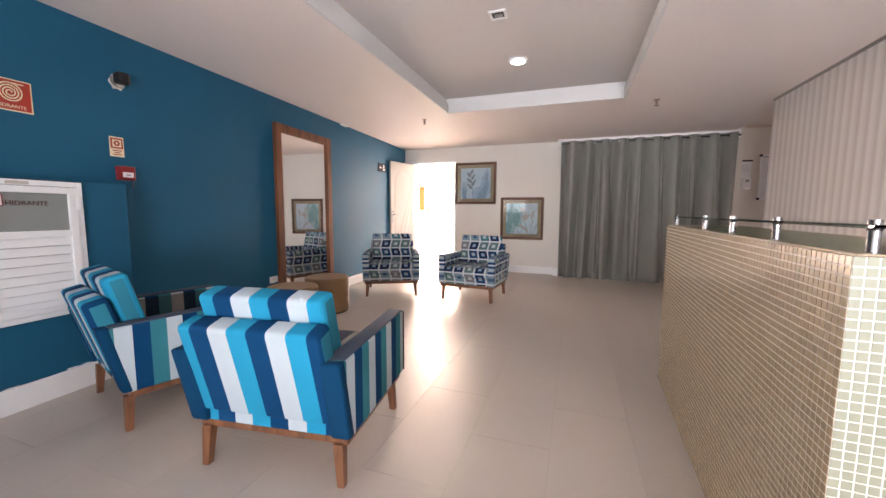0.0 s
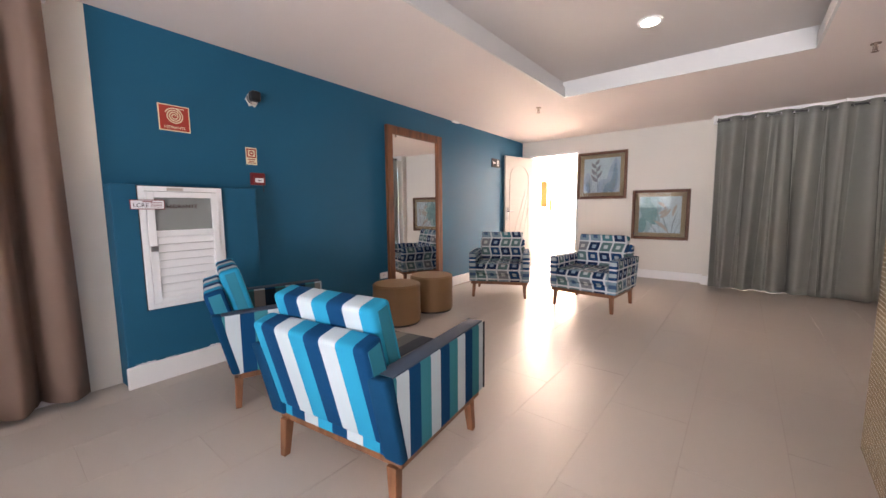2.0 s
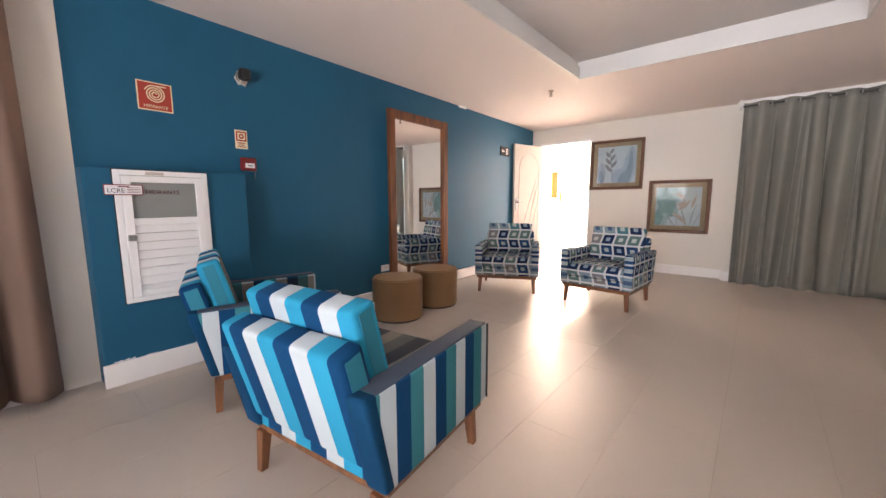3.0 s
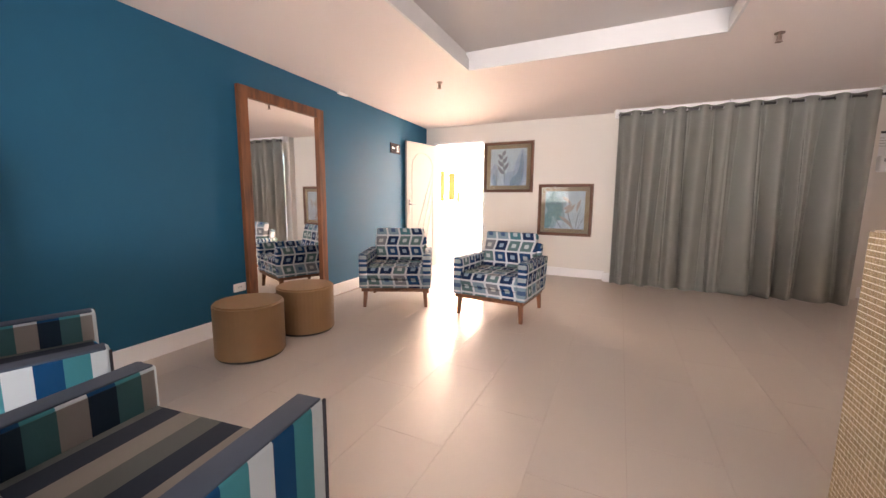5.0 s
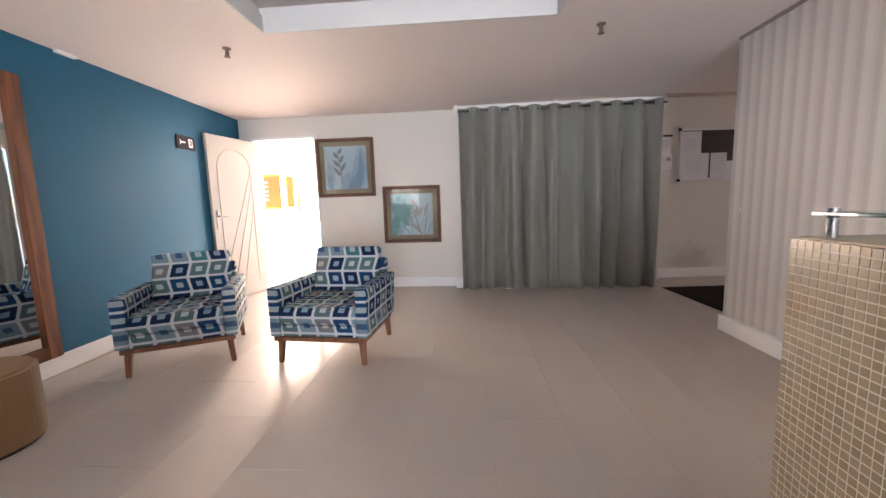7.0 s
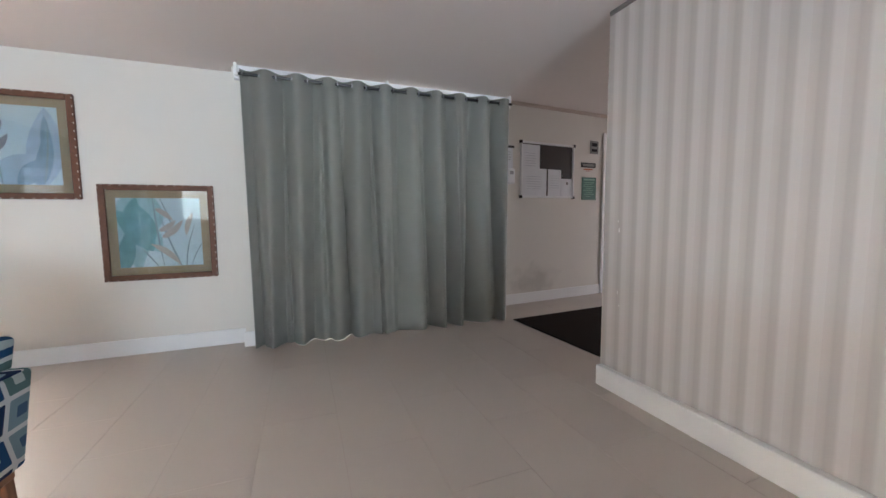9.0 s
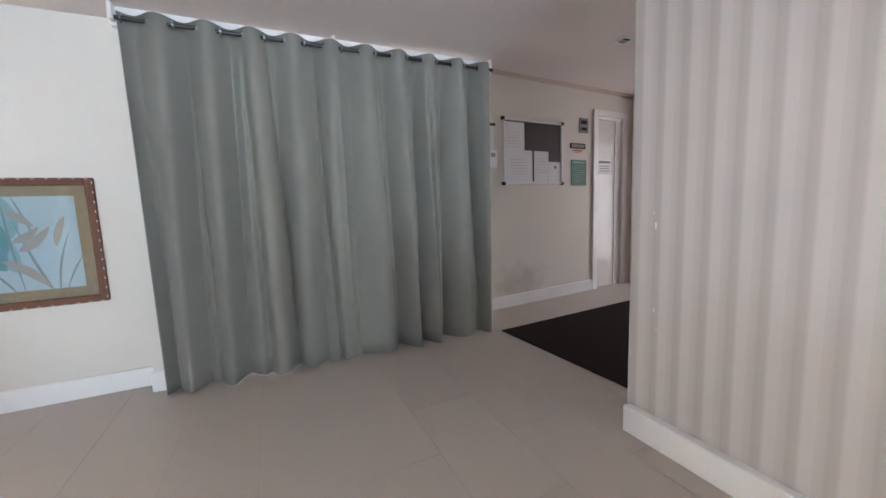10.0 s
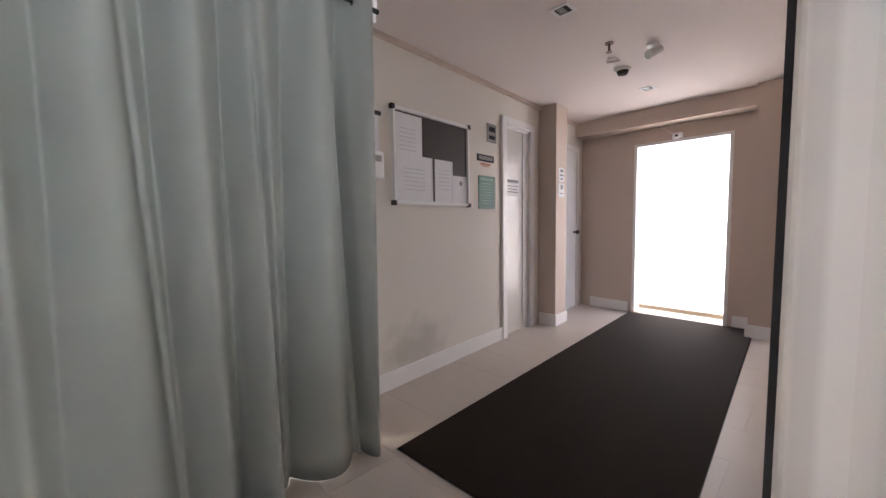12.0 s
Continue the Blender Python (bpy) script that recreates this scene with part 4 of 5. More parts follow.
def disc(bm, x, z, r0, r1, y, n=28):
    """Flat ring in the plane of a wall."""
    ins = [bm.verts.new((x + r0 * math.cos(2 * math.pi * k / n), y, z + r0 * math.sin(2 * math.pi * k / n))) for k in range(n)]
    out = [bm.verts.new((x + r1 * math.cos(2 * math.pi * k / n), y, z + r1 * math.sin(2 * math.pi * k / n))) for k in range(n)]
    for k in range(n):
        j = (k + 1) % n
        bm.faces.new((out[k], out[j], ins[j], ins[k]))


e = plate("hydrant_sign", "square red hydrant sign with a cream hose spiral and lettering", "safety sign", on_west(2.57, 1.735), 0.185, 0.175, 0.003, M_RED, M_CREAM, 0.007)
bm = bmesh.new()
pts = [(0.0 + (0.008 + 0.0016 * a / 20) * math.cos(radians(a)), 0.012 + (0.008 + 0.0016 * a / 20) * math.sin(radians(a)) * 0.9) for a in range(0, 1260, 20)]
n_ = len(pts)
prev = None
for k in range(n_):
    a = radians(k * 20)
    rr = 0.008 + 0.0478 * k / n_
    w_ = 0.0035
    p, q = ((rr - w_) * math.cos(a), 0.014 + (rr - w_) * math.sin(a)), ((rr + w_) * math.cos(a), 0.014 + (rr + w_) * math.sin(a))
    cur_ = (bm.verts.new((p[0], -0.0046, p[1])), bm.verts.new((q[0], -0.0046, q[1])))
    if prev:
        bm.faces.new((prev[0], prev[1], cur_[1], cur_[0]))
    prev = cur_
box(bm, 0.0, 0.06, -0.0046, -0.0042, 0.063, 0.069)
part("spiral", bm, M_CREAM, e, "cream hose spiral")
text("lettering", "HIDRANTE", 0.026, M_CREAM, e, 0, -0.0045, -0.062, "cream lettering")

e = plate("alarm_sign", "small white sign with a red square and ring", "safety sign", on_west(3.08, 1.535), 0.088, 0.135, 0.003, M_CREAM)
bx("red_square", (-0.037, 0.037, -0.0042, -0.003, -0.012, 0.058), M_RED, e, "red square")
bm = bmesh.new()
disc(bm, 0, 0.023, 0.008, 0.019, -0.0052)
part("ring", bm, M_RED, e, "red ring")
bx("cream_square", (-0.027, 0.027, -0.0048, -0.0042, -0.002, 0.048), M_CREAM, e, "cream square")
bars(e, "writing", [(0, -0.026, 0.055, 0.007), (0, -0.040, 0.04, 0.006), (0, -0.053, 0.06, 0.006)], M_RED, -0.0031)

e = thing("fire_alarm_button", "dark red fire alarm push box on the blue wall", "fire alarm", on_west(3.11, 1.355))
bx("housing", (-0.052, 0.052, -0.045, 0, -0.048, 0.048), M_DRED, e, bevel=0.006)
bx("label_plate", (-0.032, 0.036, -0.047, -0.045, -0.028, 0.006), M_PAPER, e, "white label")
bars(e, "writing", [(0.002, -0.012, 0.03, 0.006)], M_INK, -0.0471)
bm = bmesh.new()
cyl(bm, 0.05, -0.012, -0.10, -0.048, 0.003, n=8)
part("cable", bm, M_BLACK, e, "short black cable")

e = thing("wall_siren", "small black siren on a white base, high on the blue wall", "siren", on_west(3.11, 1.985))
bm = bmesh.new()
cyl(bm, 0, 0, 0, 0.02, 0.04, n=24, m=pose(0, 0, 0, 90, 0, 0))
part("base", bm, M_GREYBAR, e, "grey round base")
bx("bracket", (-0.022, 0.022, -0.045, -0.02, -0.05, -0.031), M_TILE, e, "pale bracket", bevel=0.004)
bm = bmesh.new()
bm.faces.new([bm.verts.new((0.052 * math.cos(a) * k, -0.001, -0.012 + 0.058 * math.sin(a) * k)) for a, k in ((i * 0.5236, (1, 0.8, 0.95, 0.7, 1, 0.85)[i % 6]) for i in range(12))])
part("bare_patch", bm, M_WALL, e, "bare plaster round the siren")
bx("body", (-0.037, 0.037, -0.09, -0.02, -0.03, 0.048), M_BLACK, e, "black body", bevel=0.016)

e = thing("power_outlet", "white power outlet plate near the mirror", "power outlet", on_west(4.50, 0.355))
bx("plate", (-0.058, 0.058, -0.01, 0, -0.035, 0.035), M_WHITE, e, bevel=0.004)
bars(e, "sockets", [(-0.012, 0.0, 0.006, 0.006), (0.0, 0.006, 0.006, 0.006), (0.012, 0, 0.006, 0.006)], M_INK, -0.0101)

e = thing("exit_sign", "dark exit sign with white arrow and running symbol bars", "safety sign", on_west(7.12, 1.85))
bx("plate", (-0.135, 0.135, -0.012, 0, -0.07, 0.07), M_INK, e, bevel=0.002)
bars(e, "arrow", [(-0.055, 0.0, 0.075, 0.016), (-0.085, 0.0, 0.014, 0.045)], M_PAPER, -0.0121)
bars(e, "symbol", [(0.065, 0.0, 0.06, 0.09)], M_PAPER, -0.0121)
bars(e, "symbol_mark", [(0.065, 0.022, 0.022, 0.022), (0.06, -0.016, 0.03, 0.014), (0.075, -0.002, 0.012, 0.04)], M_INK, -0.0131)

e = thing("door_sticker", "white sticker with a dark red rim and lettering", "sticker", SKEW @ pose(0.325, -0.196, 1.145))
bx("rim", (-0.088, 0.088, -0.001, 0, -0.03, 0.03), M_DRED, e)
bx("face", (-0.083, 0.083, -0.002, -0.001, -0.025, 0.025), M_PAPER, e)
text("lettering", "LCRE", 0.034, M_INK, e, -0.035, -0.0022, -0.006, "dark lettering")
bars(e, "writing", [(0.045, 0.012, 0.06, 0.003), (0.045, 0.003, 0.06, 0.003), (0.045, -0.006, 0.06, 0.003), (0.045, -0.015, 0.06, 0.003), (0.0, 0.018, 0.05, 0.006)], M_DRED, -0.0021)
hc = bpy.data.objects["hydrant_cabinet_door"]
bx("name_plate", (-0.09, 0.0, -0.024, -0.02, 0.364, 0.382), M_TILE, hc, "small metal plate")
for z in (0.27, -0.27):
    bx("hinge", (0.200, 0.222, -0.034, -0.02, z - 0.04, z + 0.04), M_WHITE, hc, "white hinge", bevel=0.003)
bx("latch", (-0.205, -0.165, -0.045, -0.03, -0.02, 0.015), M_CHROME, hc, "metal latch", bevel=0.004)

# ---- ceiling fittings ----
def sprinkler(x, y, z, label="small brass sprinkler head under the ceiling"):
    e = thing("sprinkler", label, "sprinkler", pose(x, y, z), "sprinklers")
    bm = bmesh.new()
    cyl(bm, 0, 0, -0.006, 0, 0.03, n=20)
    part("rosette", bm, M_SPRK, e)
    bm = bmesh.new()
    cyl(bm, 0, 0, -0.05, -0.006, 0.009, n=10)
    box(bm, -0.014, -0.010, -0.003, 0.003, -0.06, -0.02)
    box(bm, 0.010, 0.014, -0.003, 0.003, -0.06, -0.02)
    part("body", bm, M_SPRK, e)
    bm = bmesh.new()
    cyl(bm, 0, 0, -0.063, -0.060, 0.022, n=14)
    part("deflector", bm, M_SPRK, e)


sprinkler(-1.80, 6.02, CEIL)
sprinkler(0.90, 6.0, CEIL)
sprinkler(4.0, 7.49, HALL_CEIL)


def downlight(x, y, z):
    e = thing("downlight", "square recessed downlight, switched off", "downlight", pose(x, y, z), "downlights")
    bm = bmesh.new()
    for d in ((-0.06, -0.042, -0.06, 0.06), (0.042, 0.06, -0.06, 0.06), (-0.042, 0.042, -0.06, -0.042), (-0.042, 0.042, 0.042, 0.06)):
        box(bm, *d, -0.008, 0)
    part("frame", bm, M_TRIM, e, "white square frame")
    bx("lamp_face", (-0.042, 0.042, -0.042, 0.042, -0.003, 0), M_DARKGAP, e, "dark lamp")
    bx("reflector", (-0.03, 0.03, -0.012, 0.03, -0.006, -0.003), M_CHROME, e, "metal reflector")


downlight(-0.45, 4.10, CEIL + TH)
downlight(3.36, 7.50, HALL_CEIL)
downlight(5.21, 7.62, HALL_CEIL)

e = thing("smoke_detector", "round white smoke detector on the hall ceiling", "smoke detector", pose(4.54, 7.60, HALL_CEIL))
bm = bmesh.new()
cyl(bm, 0, 0, -0.022, 0, 0.06, n=28)
part("base", bm, M_WALL, e)
bm = bmesh.new()
cyl(bm, 0, 0, -0.05, -0.022, 0.036, 0.048, n=28)
part("chamber", bm, M_DARKGAP, e, "grey chamber")
e = thing("spotlight", "small white spotlight under the hall ceiling", "spotlight", pose(4.24, 7.28, HALL_CEIL))
bm = bmesh.new()
cyl(bm, 0, 0, -0.015, 0, 0.04, n=20)
part("base", bm, M_TRIM, e)
bm = bmesh.new()
cyl(bm, 0, 0, -0.05, 0.06, 0.033, n=20, m=pose(0.02, 0, -0.055, 65, 0, 60))
part("head", bm, M_WHITE, e, "white lamp head")
e = thing("ceiling_bracket", "pale pipe bracket on the hall ceiling", "bracket", pose(4.3, 7.58, HALL_CEIL))
bx("plate", (-0.05, 0.05, -0.03, 0.03, -0.012, 0), M_CEIL, e, bevel=0.003)
bm = bmesh.new()
cyl(bm, 0, 0, -0.05, 0.05, 0.01, n=12, m=pose(0, 0, -0.02, 90, 0, 30))
part("pipe", bm, M_CEIL, e)
bx("ceiling_chip", (-3.0, -2.97, 5.86, 6.0, CEIL - 0.02, CEIL), M_TRIM, kind="structure")

# ---- hall wall things, all on the wall at y = 8.6 ----
def on_north(x, z, y=8.6):
    return HALL_SKEW @ pose(x, y, z)


e = thing("notice_board", "white framed notice board with papers and black card, corners capped black", "notice board", on_north(3.20, 1.655))
bx("backing", (-0.41, 0.41, -0.012, 0, -0.325, 0.325), M_PAPER, e, "pale grey board")
for nm, d in (("frame_side", (-0.425, -0.405, -0.03, 0, -0.33, 0.33)), ("frame_side", (0.405, 0.425, -0.03, 0, -0.33, 0.33)), ("frame_rail", (-0.405, 0.405, -0.03, 0, 0.315, 0.34)), ("frame_rail", (-0.405, 0.405, -0.03, 0, -0.34, -0.315))):
    bx(nm, d, M_WHITE, e, "white frame", bevel=0.003)
for sx in (-1, 1):
    for sz in (-1, 1):
        bx("corner_cap", (sx * 0.425 - 0.016, sx * 0.425 + 0.016, -0.034, -0.001, sz * 0.33 - 0.018, sz * 0.33 + 0.018), M_BLACK, e, "black corner cap", bevel=0.004)
bm = bmesh.new()
box(bm, -0.13, 0.395, -0.016, -0.012, 0.02, 0.31)
box(bm, 0.22, 0.395, -0.016, -0.012, -0.09, 0.02)
box(bm, -0.02, 0.0, -0.015, -0.012, -0.31, 0.02)
box(bm, -0.395, 0.395, -0.015, -0.012, 0.305, 0.314)
part("black_card", bm, M_BOARD, e, "dark brown card")
for d, yy in (((-0.39, -0.14, -0.02, 0.30), -0.014), ((-0.39, -0.03, -0.31, -0.03), -0.0145), ((0.005, 0.21, -0.31, 0.015), -0.0142), ((0.215, 0.39, -0.31, -0.095), -0.014)):
    bx("paper_sheet", (d[0], d[1], yy, -0.012, d[2], d[3]), M_PAPER, e, "white sheet", m=pose(0, 0, 0, 0, 0.4, 0))
bars(e, "writing", [(-0.28, 0.2 - k * 0.03, 0.16, 0.004) for k in range(6)] + [(-0.22, -0.08 - k * 0.03, 0.22, 0.004) for k in range(6)] + [(0.11, -0.06 - k * 0.03, 0.14, 0.004) for k in range(6)], mat("faint_ink", (0.45, 0.46, 0.5), 0.7), -0.0150)
bm = bmesh.new()
disc(bm, 0.32, -0.15, 0.0, 0.02, -0.0160)
part("seal", bm, M_GREYBAR, e, "grey seal")

e = thing("hanging_notice", "paper notice hanging from a black bar at the curtain edge", "notice", on_north(2.55, 1.91))
bx("bar", (-0.06, 0.12, -0.03, -0.01, -0.012, 0.012), M_BLACK, e, "black bar")
bx("sheet", (-0.05, 0.11, -0.014, -0.010, -0.34, -0.012), M_PAPER, e, "white sheet")
bars(e, "writing", [(0.03, -0.06 - k * 0.03, 0.10, 0.005) for k in range(4)], M_GREYBAR, -0.0141)
e = thing("dispenser", "white soap dispenser on the hall wall", "dispenser", on_north(2.59, 1.56))
bx("body", (-0.055, 0.055, -0.09, -0.016, -0.09, 0.09), M_WHITE, e, bevel=0.02, segs=3)
bx("window", (-0.025, 0.025, -0.092, -0.09, 0.02, 0.06), M_CHROME, e, "shiny window")

e = thing("hall_sign", "small dark sign with two pale bands", "sign", on_north(4.0, 2.0))
bx("plate", (-0.075, 0.075, -0.008, 0, -0.085, 0.085), M_GREYBAR, e, bevel=0.002)
bars(e, "writing", [(0, 0.035, 0.10, 0.045), (0, -0.04, 0.10, 0.035)], M_INK, -0.0081)
e = thing("hall_sign", "narrow framed sign with orange writing beneath", "sign", on_north(3.90, 1.76))
bx("plate", (-0.13, 0.13, -0.008, 0, -0.03, 0.03), M_INK, e, bevel=0.002)
bars(e, "writing", [(0, 0.0, 0.22, 0.035)], M_GREYBAR, -0.0081)
bars(e, "orange_writing", [(0, -0.055, 0.16, 0.014), (0.0, -0.075, 0.10, 0.006)], M_ORANGE, -0.001)
e = thing("green_notice", "dark green printed notice on the hall wall", "notice", on_north(3.92, 1.45))
bx("plate", (-0.13, 0.13, -0.006, 0, -0.15, 0.15), M_GREEN, e)
bars(e, "writing", [(0, 0.12, 0.2, 0.022)] + [(rnd_, 0.08 - k * 0.026, w_, 0.006) for k, (rnd_, w_) in enumerate(((0, 0.18), (-0.02, 0.16), (0, 0.2), (0.01, 0.14), (-0.01, 0.18), (0, 0.12), (0, 0.17), (-0.02, 0.1)))], mat("pale_green_ink", (0.15, 0.3, 0.22), 0.6), -0.0061)

# doors of the hall
bm = bmesh.new()
for d in ((4.16, 4.24, 8.575, 8.6, 0, 2.2), (4.72, 4.80, 8.575, 8.6, 0, 2.2), (4.24, 4.72, 8.575, 8.6, 2.13, 2.2)):
    box(bm, *d, bevel=0.004, m=HALL_SKEW)
for d in ((4.24, 4.26, 8.6, 8.75, 0, 2.13), (4.62, 4.72, 8.62, 8.75, 0, 2.13)):
    box(bm, *d, m=HALL_SKEW)
box(bm, 4.26, 4.70, 8.6, 8.75, 2.10, 2.13, m=HALL_SKEW)
part("door_frame_hall", bm, M_TRIM, kind="structure")
d2 = tagged(new("door_2"), label="closed pale metal door set in a wide white frame", category="door", kind="structure")
d2.matrix_world = HALL_SKEW
bx("leaf", (4.26, 4.62, 8.63, 8.665, 0.006, 2.10), M_STEEL, d2, "pale brushed leaf", bevel=0.003)
bx("door_sign", (4.29, 4.55, 8.624, 8.63, 1.44, 1.62), M_PAPER, d2, "paper sign on the door")
bars(d2, "writing", [(4.42, 1.59, 0.22, 0.03), (4.42, 1.54, 0.2, 0.01), (4.42, 1.51, 0.18, 0.01), (4.42, 1.48, 0.2, 0.01)], M_GREYBAR, 8.6239)
bm = bmesh.new()
for d in ((5.24, 5.30, 8.58, 8.6, 0, 2.14), (6.0, 6.05, 8.58, 8.6, 0, 2.14), (5.30, 6.0, 8.58, 8.6, 2.08, 2.14)):
    box(bm, *d, bevel=0.004, m=HALL_SKEW)
part("door_frame_hall_b", bm, M_TRIM, kind="structure")
d3 = tagged(new("door_3"), label="closed plain white door with a dark round handle", category="door", kind="structure")
d3.matrix_world = HALL_SKEW
bx("leaf", (5.302, 5.998, 8.60, 8.635, 0.006, 2.078), M_WHITE, d3, "white leaf", bevel=0.003)
bm = bmesh.new()
cyl(bm, 0, 0, 0, 0.05, 0.012, n=14, m=pose(5.92, 8.60, 1.02, 90, 0, 0))
bmesh.ops.create_uvsphere(bm, u_segments=14, v_segments=8, radius=0.028, matrix=pose(5.92, 8.545, 1.02))
part("door_handle", bm, M_BLACK, d3, "dark round handle", smooth=True)
bx("sign_plate", (5.40, 5.50, 8.594, 8.60, 1.80, 1.98), M_PAPER, d3, "small white plate")
bars(d3, "symbol", [(5.45, 1.93, 0.05, 0.045), (5.45, 1.85, 0.06, 0.05)], M_INK, 8.5939)
e = thing("column_notice", "two small notices on the column", "notice", HALL_SKEW @ pose(5.065, 8.39, 1.6))
bx("sheet", (-0.07, 0.07, -0.004, 0, 0.01, 0.16), M_PAPER, e, "cream sheet")
bx("sheet", (-0.07, 0.07, -0.004, 0, -0.16, -0.01), M_PAPER, e, "white sheet")
bars(e, "writing", [(0, 0.13, 0.08, 0.03), (0, 0.08, 0.1, 0.02), (0, 0.04, 0.07, 0.02), (0, -0.05, 0.06, 0.05), (0, -0.12, 0.09, 0.012)], M_GREYBAR, -0.0041)

# east door of the hall: frame and threshold
bm = bmesh.new()
for d in ((6.165, 6.328, 7.08, 7.114, 0, 2.09), (6.165, 6.328, 8.026, 8.06, 0, 2.09), (6.165, 6.328, 7.114, 8.026, 2.056, 2.09)):
    box(bm, *d)
part("door_frame_east", bm, M_TRIM, kind="structure")
bx("threshold", (6.15, 6.36, 7.11, 8.03, -0.01, 0.012), M_TOP, kind="structure")
bx("outside_step", (6.5, 6.75, 6.6, 8.6, -0.1, 0.05), M_TOP, kind="structure")
e = thing("security_camera", "small white dome camera with a thin cable above the hall door", "camera", pose(6.18, 7.60, 2.125))
bx("base", (-0.03, 0, -0.05, 0.05, -0.035, 0.035), M_WHITE, e, bevel=0.008)
bm = bmesh.new()
cyl(bm, 0, 0, 0, 0.03, 0.036, 0.028, n=20, m=pose(-0.03, 0, -0.004, 0, -90, 0))
part("head", bm, M_WHITE, e, "white round head")
bm = bmesh.new()
cyl(bm, 0, 0, 0, 0.006, 0.014, n=14, m=pose(-0.06, 0, -0.004, 0, -90, 0))
part("lens", bm, M_BLACK, e, "dark lens")
bm = bmesh.new()
cyl(bm, 0, 0, 0, 0.17, 0.003, n=8, m=pose(-0.005, 0.05, 0.03, -35, -55, 0))
part("cable", bm, M_TRIM, e, "thin pale cable")
# added dark strip for the dark band at this corner; no trim known
bx("corner_dark_strip", (2.14, 2.165, 6.39, 6.406, 0, CEIL), M_INK, kind="structure")

# wall scuffs: small chips of the wallpaper
e = thing("wallpaper_tear", "torn chip in the wallpaper showing white plaster", "wall damage", pose(2.073, 6.26, 1.0, 0, 0, -90))
rnd = random.Random(4)
for cx, cz, rx_, rz_ in ((0, 0, 0.006, 0.017), (-0.010, 0.055, 0.003, 0.007), (0.0, -0.38, 0.0022, 0.014), (0.015, -0.46, 0.002, 0.008)):
    bm = bmesh.new()
    bm.faces.new([bm.verts.new((cx + rx_ * rnd.uniform(0.6, 1.1) * math.cos(2 * math.pi * k / 11), -0.0012, cz + rz_ * rnd.uniform(0.7, 1.1) * math.sin(2 * math.pi * k / 11))) for k in range(11)])
    part("chip", bm, M_TRIM, e, "bare white plaster")

# flaked paint over the baseboard of the cabinet box
e = thing("flaked_paint", "flaked white patches in the blue paint above the baseboard", "wall damage", SKEW @ pose(0.6, -0.1605, 0.14))
rnd = random.Random(9)
for x0, w_, h_ in ((-0.40, 0.10, 0.012), (-0.25, 0.06, 0.006), (0.02, 0.13, 0.012), (0.22, 0.12, 0.02), (0.36, 0.06, 0.008)):
    bm = bmesh.new()
    n_ = 9
    top = [(x0 + w_ * k / n_, h_ * rnd.uniform(0.2, 1.0)) for k in range(n_ + 1)]
    bm.faces.new([bm.verts.new((x0, -0.0008, 0.0)), bm.verts.new((x0 + w_, -0.0008, 0.0))] + [bm.verts.new((x, -0.0008, z)) for x, z in reversed(top)])
    part("flake", bm, M_TRIM, e, "bare white plaster")

# printed sign outside the entrance
e = thing("outdoor_sign", "orange printed board with yellow rims on posts outside the entrance", "sign", pose(-5.2, 12.7, 1.55))
bx("rim", (-0.45, 0.33, -0.01, 0, -0.46, 0.46), M_YELLOW, e, "yellow rim")
bx("face", (-0.43, 0.33, -0.02, -0.01, -0.40, 0.40), M_ORANGE, e, "orange face")
bars(e, "writing", [(-0.15, 0.24 - k * 0.11, 0.26, 0.04) for k in range(5)], M_PAPER, -0.0201)
bx("side_board", (0.50, 0.68, -0.02, 0, -0.42, 0.38), M_ORANGE, e, "narrow orange board")
bx("side_rim", (0.46, 0.50, -0.018, 0, -0.42, 0.38), M_YELLOW, e, "yellow rim")
bx("tag", (0.74, 0.82, -0.02, 0, -0.55, -0.15), M_YELLOW, e, "hanging yellow tag")
bx("rail", (-0.45, 0.82, 0.0, 0.03, 0.30, 0.34), M_TRIM, e, "white rail")
for x in (-0.3, 0.56):
    bx("post", (x - 0.02, x + 0.02, 0.0, 0.04, -1.68, 0.42), M_TRIM, e, "white post")



# floor tiles
def floor_tiles():
    TW, TL, G = 0.375, 0.795, 0.0018
    bm = bmesh.new()
    box(bm, G / 2, TW - G / 2, G / 2, TL - G / 2, -0.002, 0.0)
    me = bpy.data.meshes.new("tile")
    bm.to_mesh(me)
    bm.free()
    me.materials.append(M_TILE)
    rest = bmesh.new()
    for i in range(-12, 17):
        for j in range(-4, 12):
            x, y = 0.045 + i * TW, 0.267 + j * TL + (0.3975 if i % 2 else 0.0)
            if x > 6.2 or x < -4.5 or (x < -3.3 and y > -0.1) or y > 8.9 or y < -2.6 or (x > 2.2 and y < 5.6):
                continue
            if y < 1.3 or x > 4.6:
                box(rest, x + G / 2, x + TW - G / 2, y + G / 2, y + TL - G / 2, -0.002, 0.0)
                continue
            ob = new("tile", me)
            ob.location = (x, y, 0)
            ob.parent = floor
    part("tiles_far", rest, M_TILE, floor, kind="stuff")


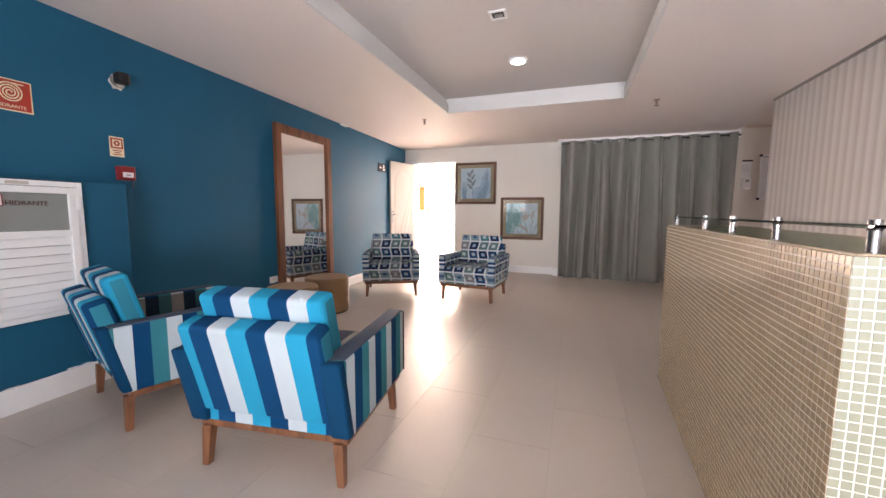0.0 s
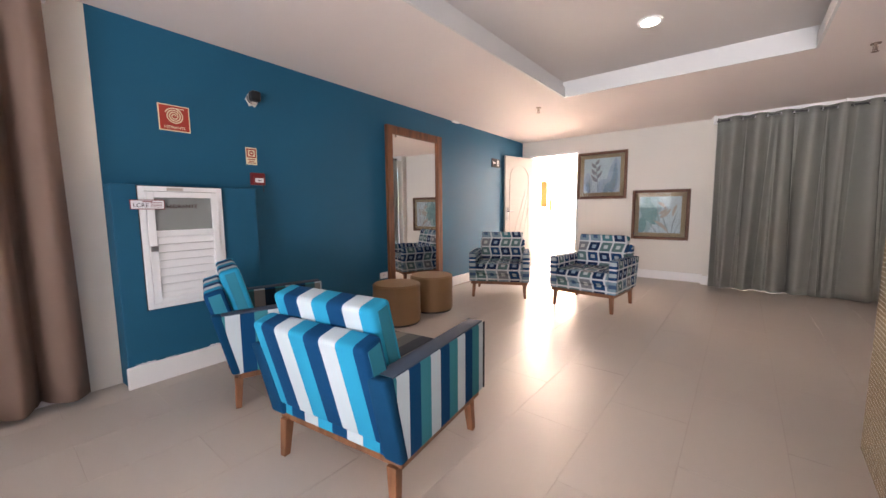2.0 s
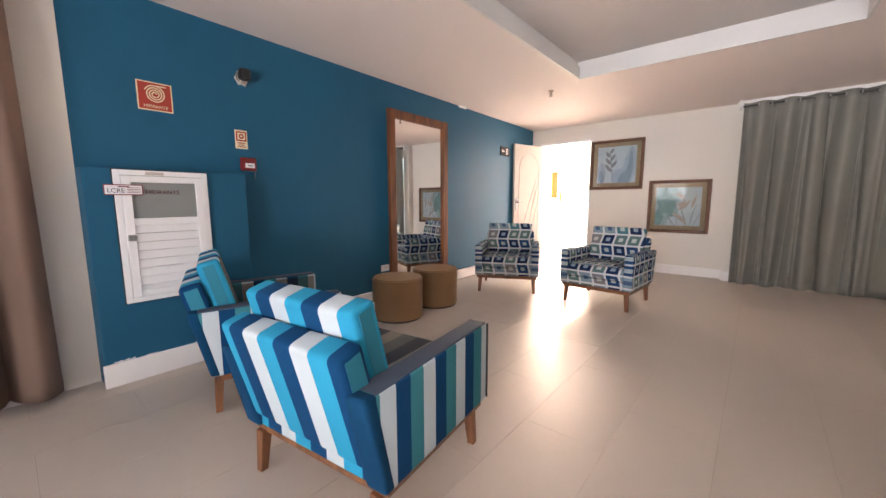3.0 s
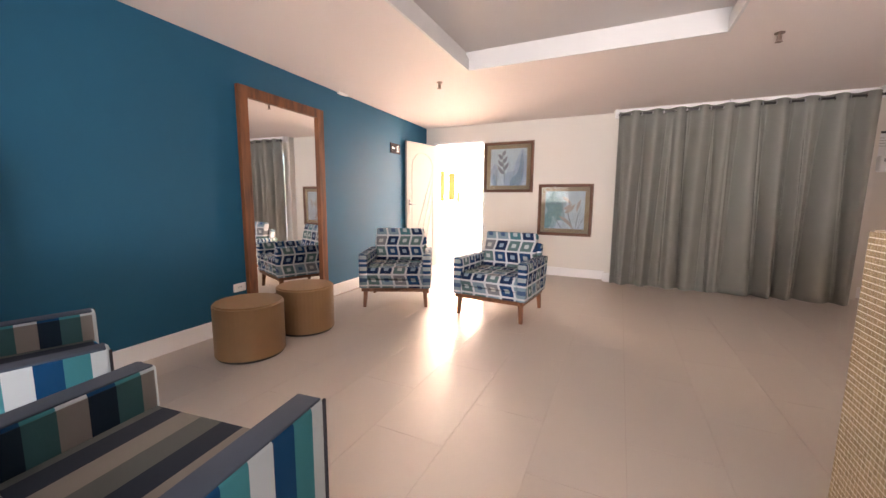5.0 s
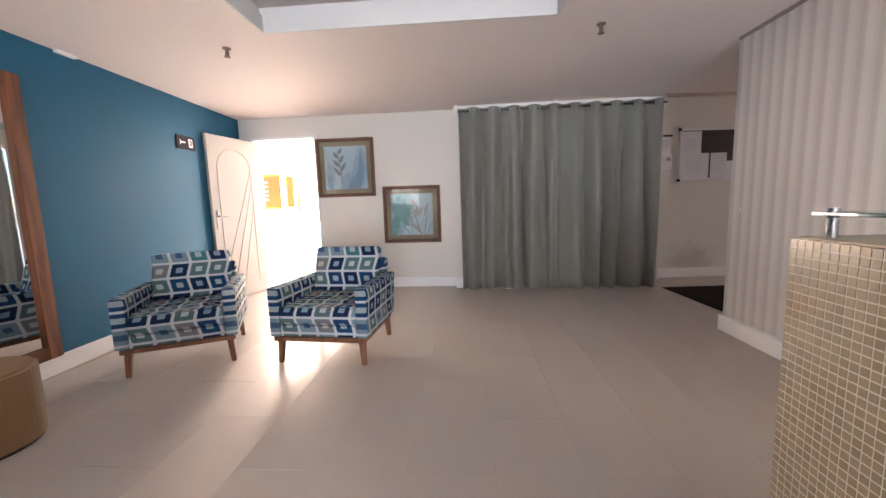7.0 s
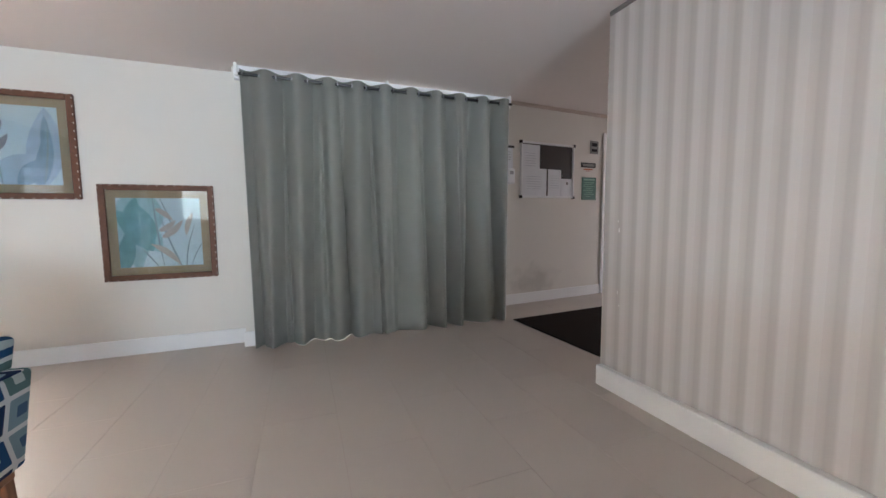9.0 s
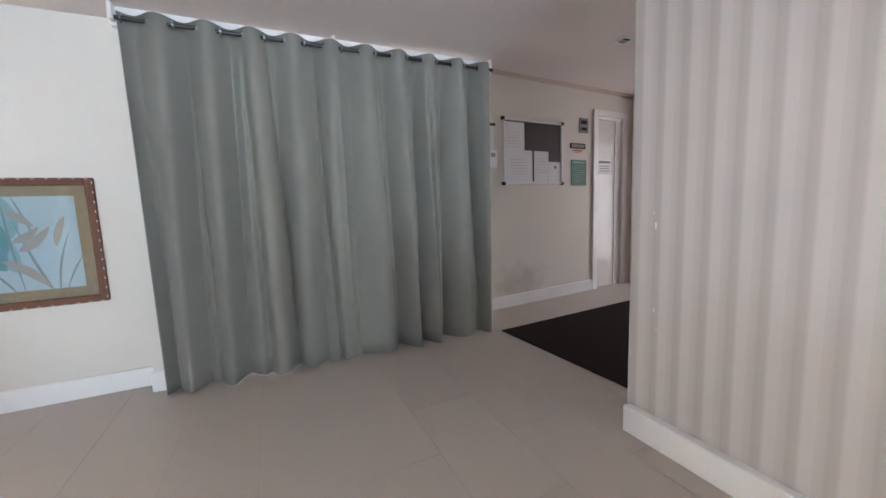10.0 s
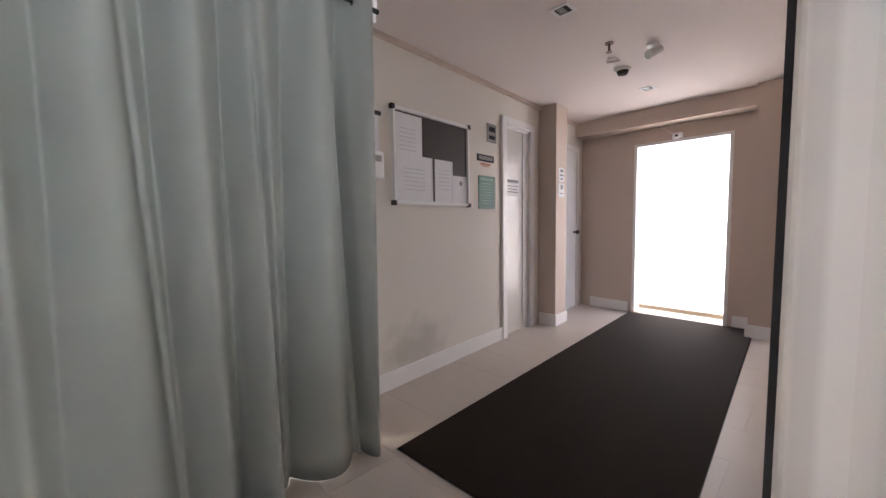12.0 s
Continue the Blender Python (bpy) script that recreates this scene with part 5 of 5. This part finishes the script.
def mosaic():
    P, G, T = 0.0198, 0.0034, 0.003
    me = bpy.data.meshes.new("mosaic_tile")
    bm = bmesh.new()
    box(bm, 0, P - G, 0, T, 0, P - G)
    bm.to_mesh(me)
    bm.free()
    me.materials.append(M_MOSAIC)
    vs, fs = [], []

    def tile(a, b, c, d, e, f):
        k = len(vs)
        vs.extend([(a, c, e), (b, c, e), (b, d, e), (a, d, e), (a, c, f), (b, c, f), (b, d, f), (a, d, f)])
        fs.extend([(k, k + 3, k + 2, k + 1), (k + 4, k + 5, k + 6, k + 7), (k, k + 1, k + 5, k + 4), (k + 1, k + 2, k + 6, k + 5), (k + 2, k + 3, k + 7, k + 6), (k + 3, k, k + 4, k + 7)])
    nx, nz = int(CL / P), int(CH / P)
    px, pz = CL / nx, CH / nz
    for i in range(nx):
        for j in range(nz):
            x, z = i * px + 0.0015, j * pz + 0.0015
            if i >= nx - 16 and j >= nz - 18:
                ob = new("mosaic_tile", me)
                ob.location = (x, 0.0, z)
                ob.parent = ctr
            else:
                tile(x, x + px - G, 0.0, 0.006, z, z + pz - G)
    m = bpy.data.meshes.new("mosaic_end")
    ve, fe = [], []
    keep = vs, fs
    vs, fs = ve, fe
    for i in range(int(CD / P)):
        for j in range(nz):
            y, z = 0.0015 + i * P, j * pz + 0.0015
            k = len(ve)
            a, b, c, d, e_, f = CL - 0.004, CL + 0.001, y, y + P - G, z, z + pz - G
            ve.extend([(a, c, e_), (b, c, e_), (b, d, e_), (a, d, e_), (a, c, f), (b, c, f), (b, d, f), (a, d, f)])
            fe.extend([(k, k + 3, k + 2, k + 1), (k + 4, k + 5, k + 6, k + 7), (k, k + 1, k + 5, k + 4), (k + 1, k + 2, k + 6, k + 5), (k + 2, k + 3, k + 7, k + 6), (k + 3, k, k + 4, k + 7)])
    m.from_pydata(ve, [], fe)
    m.materials.append(M_MOSAIC_END)
    ob = new("mosaic_end", m)
    ob.parent = ctr
    tagged(ob, label="small pale green-grey mosaic tiles", kind="stuff")
    vs, fs = keep
    for i in range(int(CD / P)):
        for j in range(nz):
            y, z = 0.0015 + i * P, j * pz + 0.0015
            tile(0.0, 0.006, y, y + P - G, z, z + pz - G)
    m = bpy.data.meshes.new("mosaic")
    m.from_pydata(vs, [], fs)
    m.materials.append(M_MOSAIC_FAR)
    ob = new("mosaic_rest", m)
    ob.parent = ctr
    tagged(ob, label="small beige mosaic tiles", kind="stuff")


floor_tiles()
mosaic()
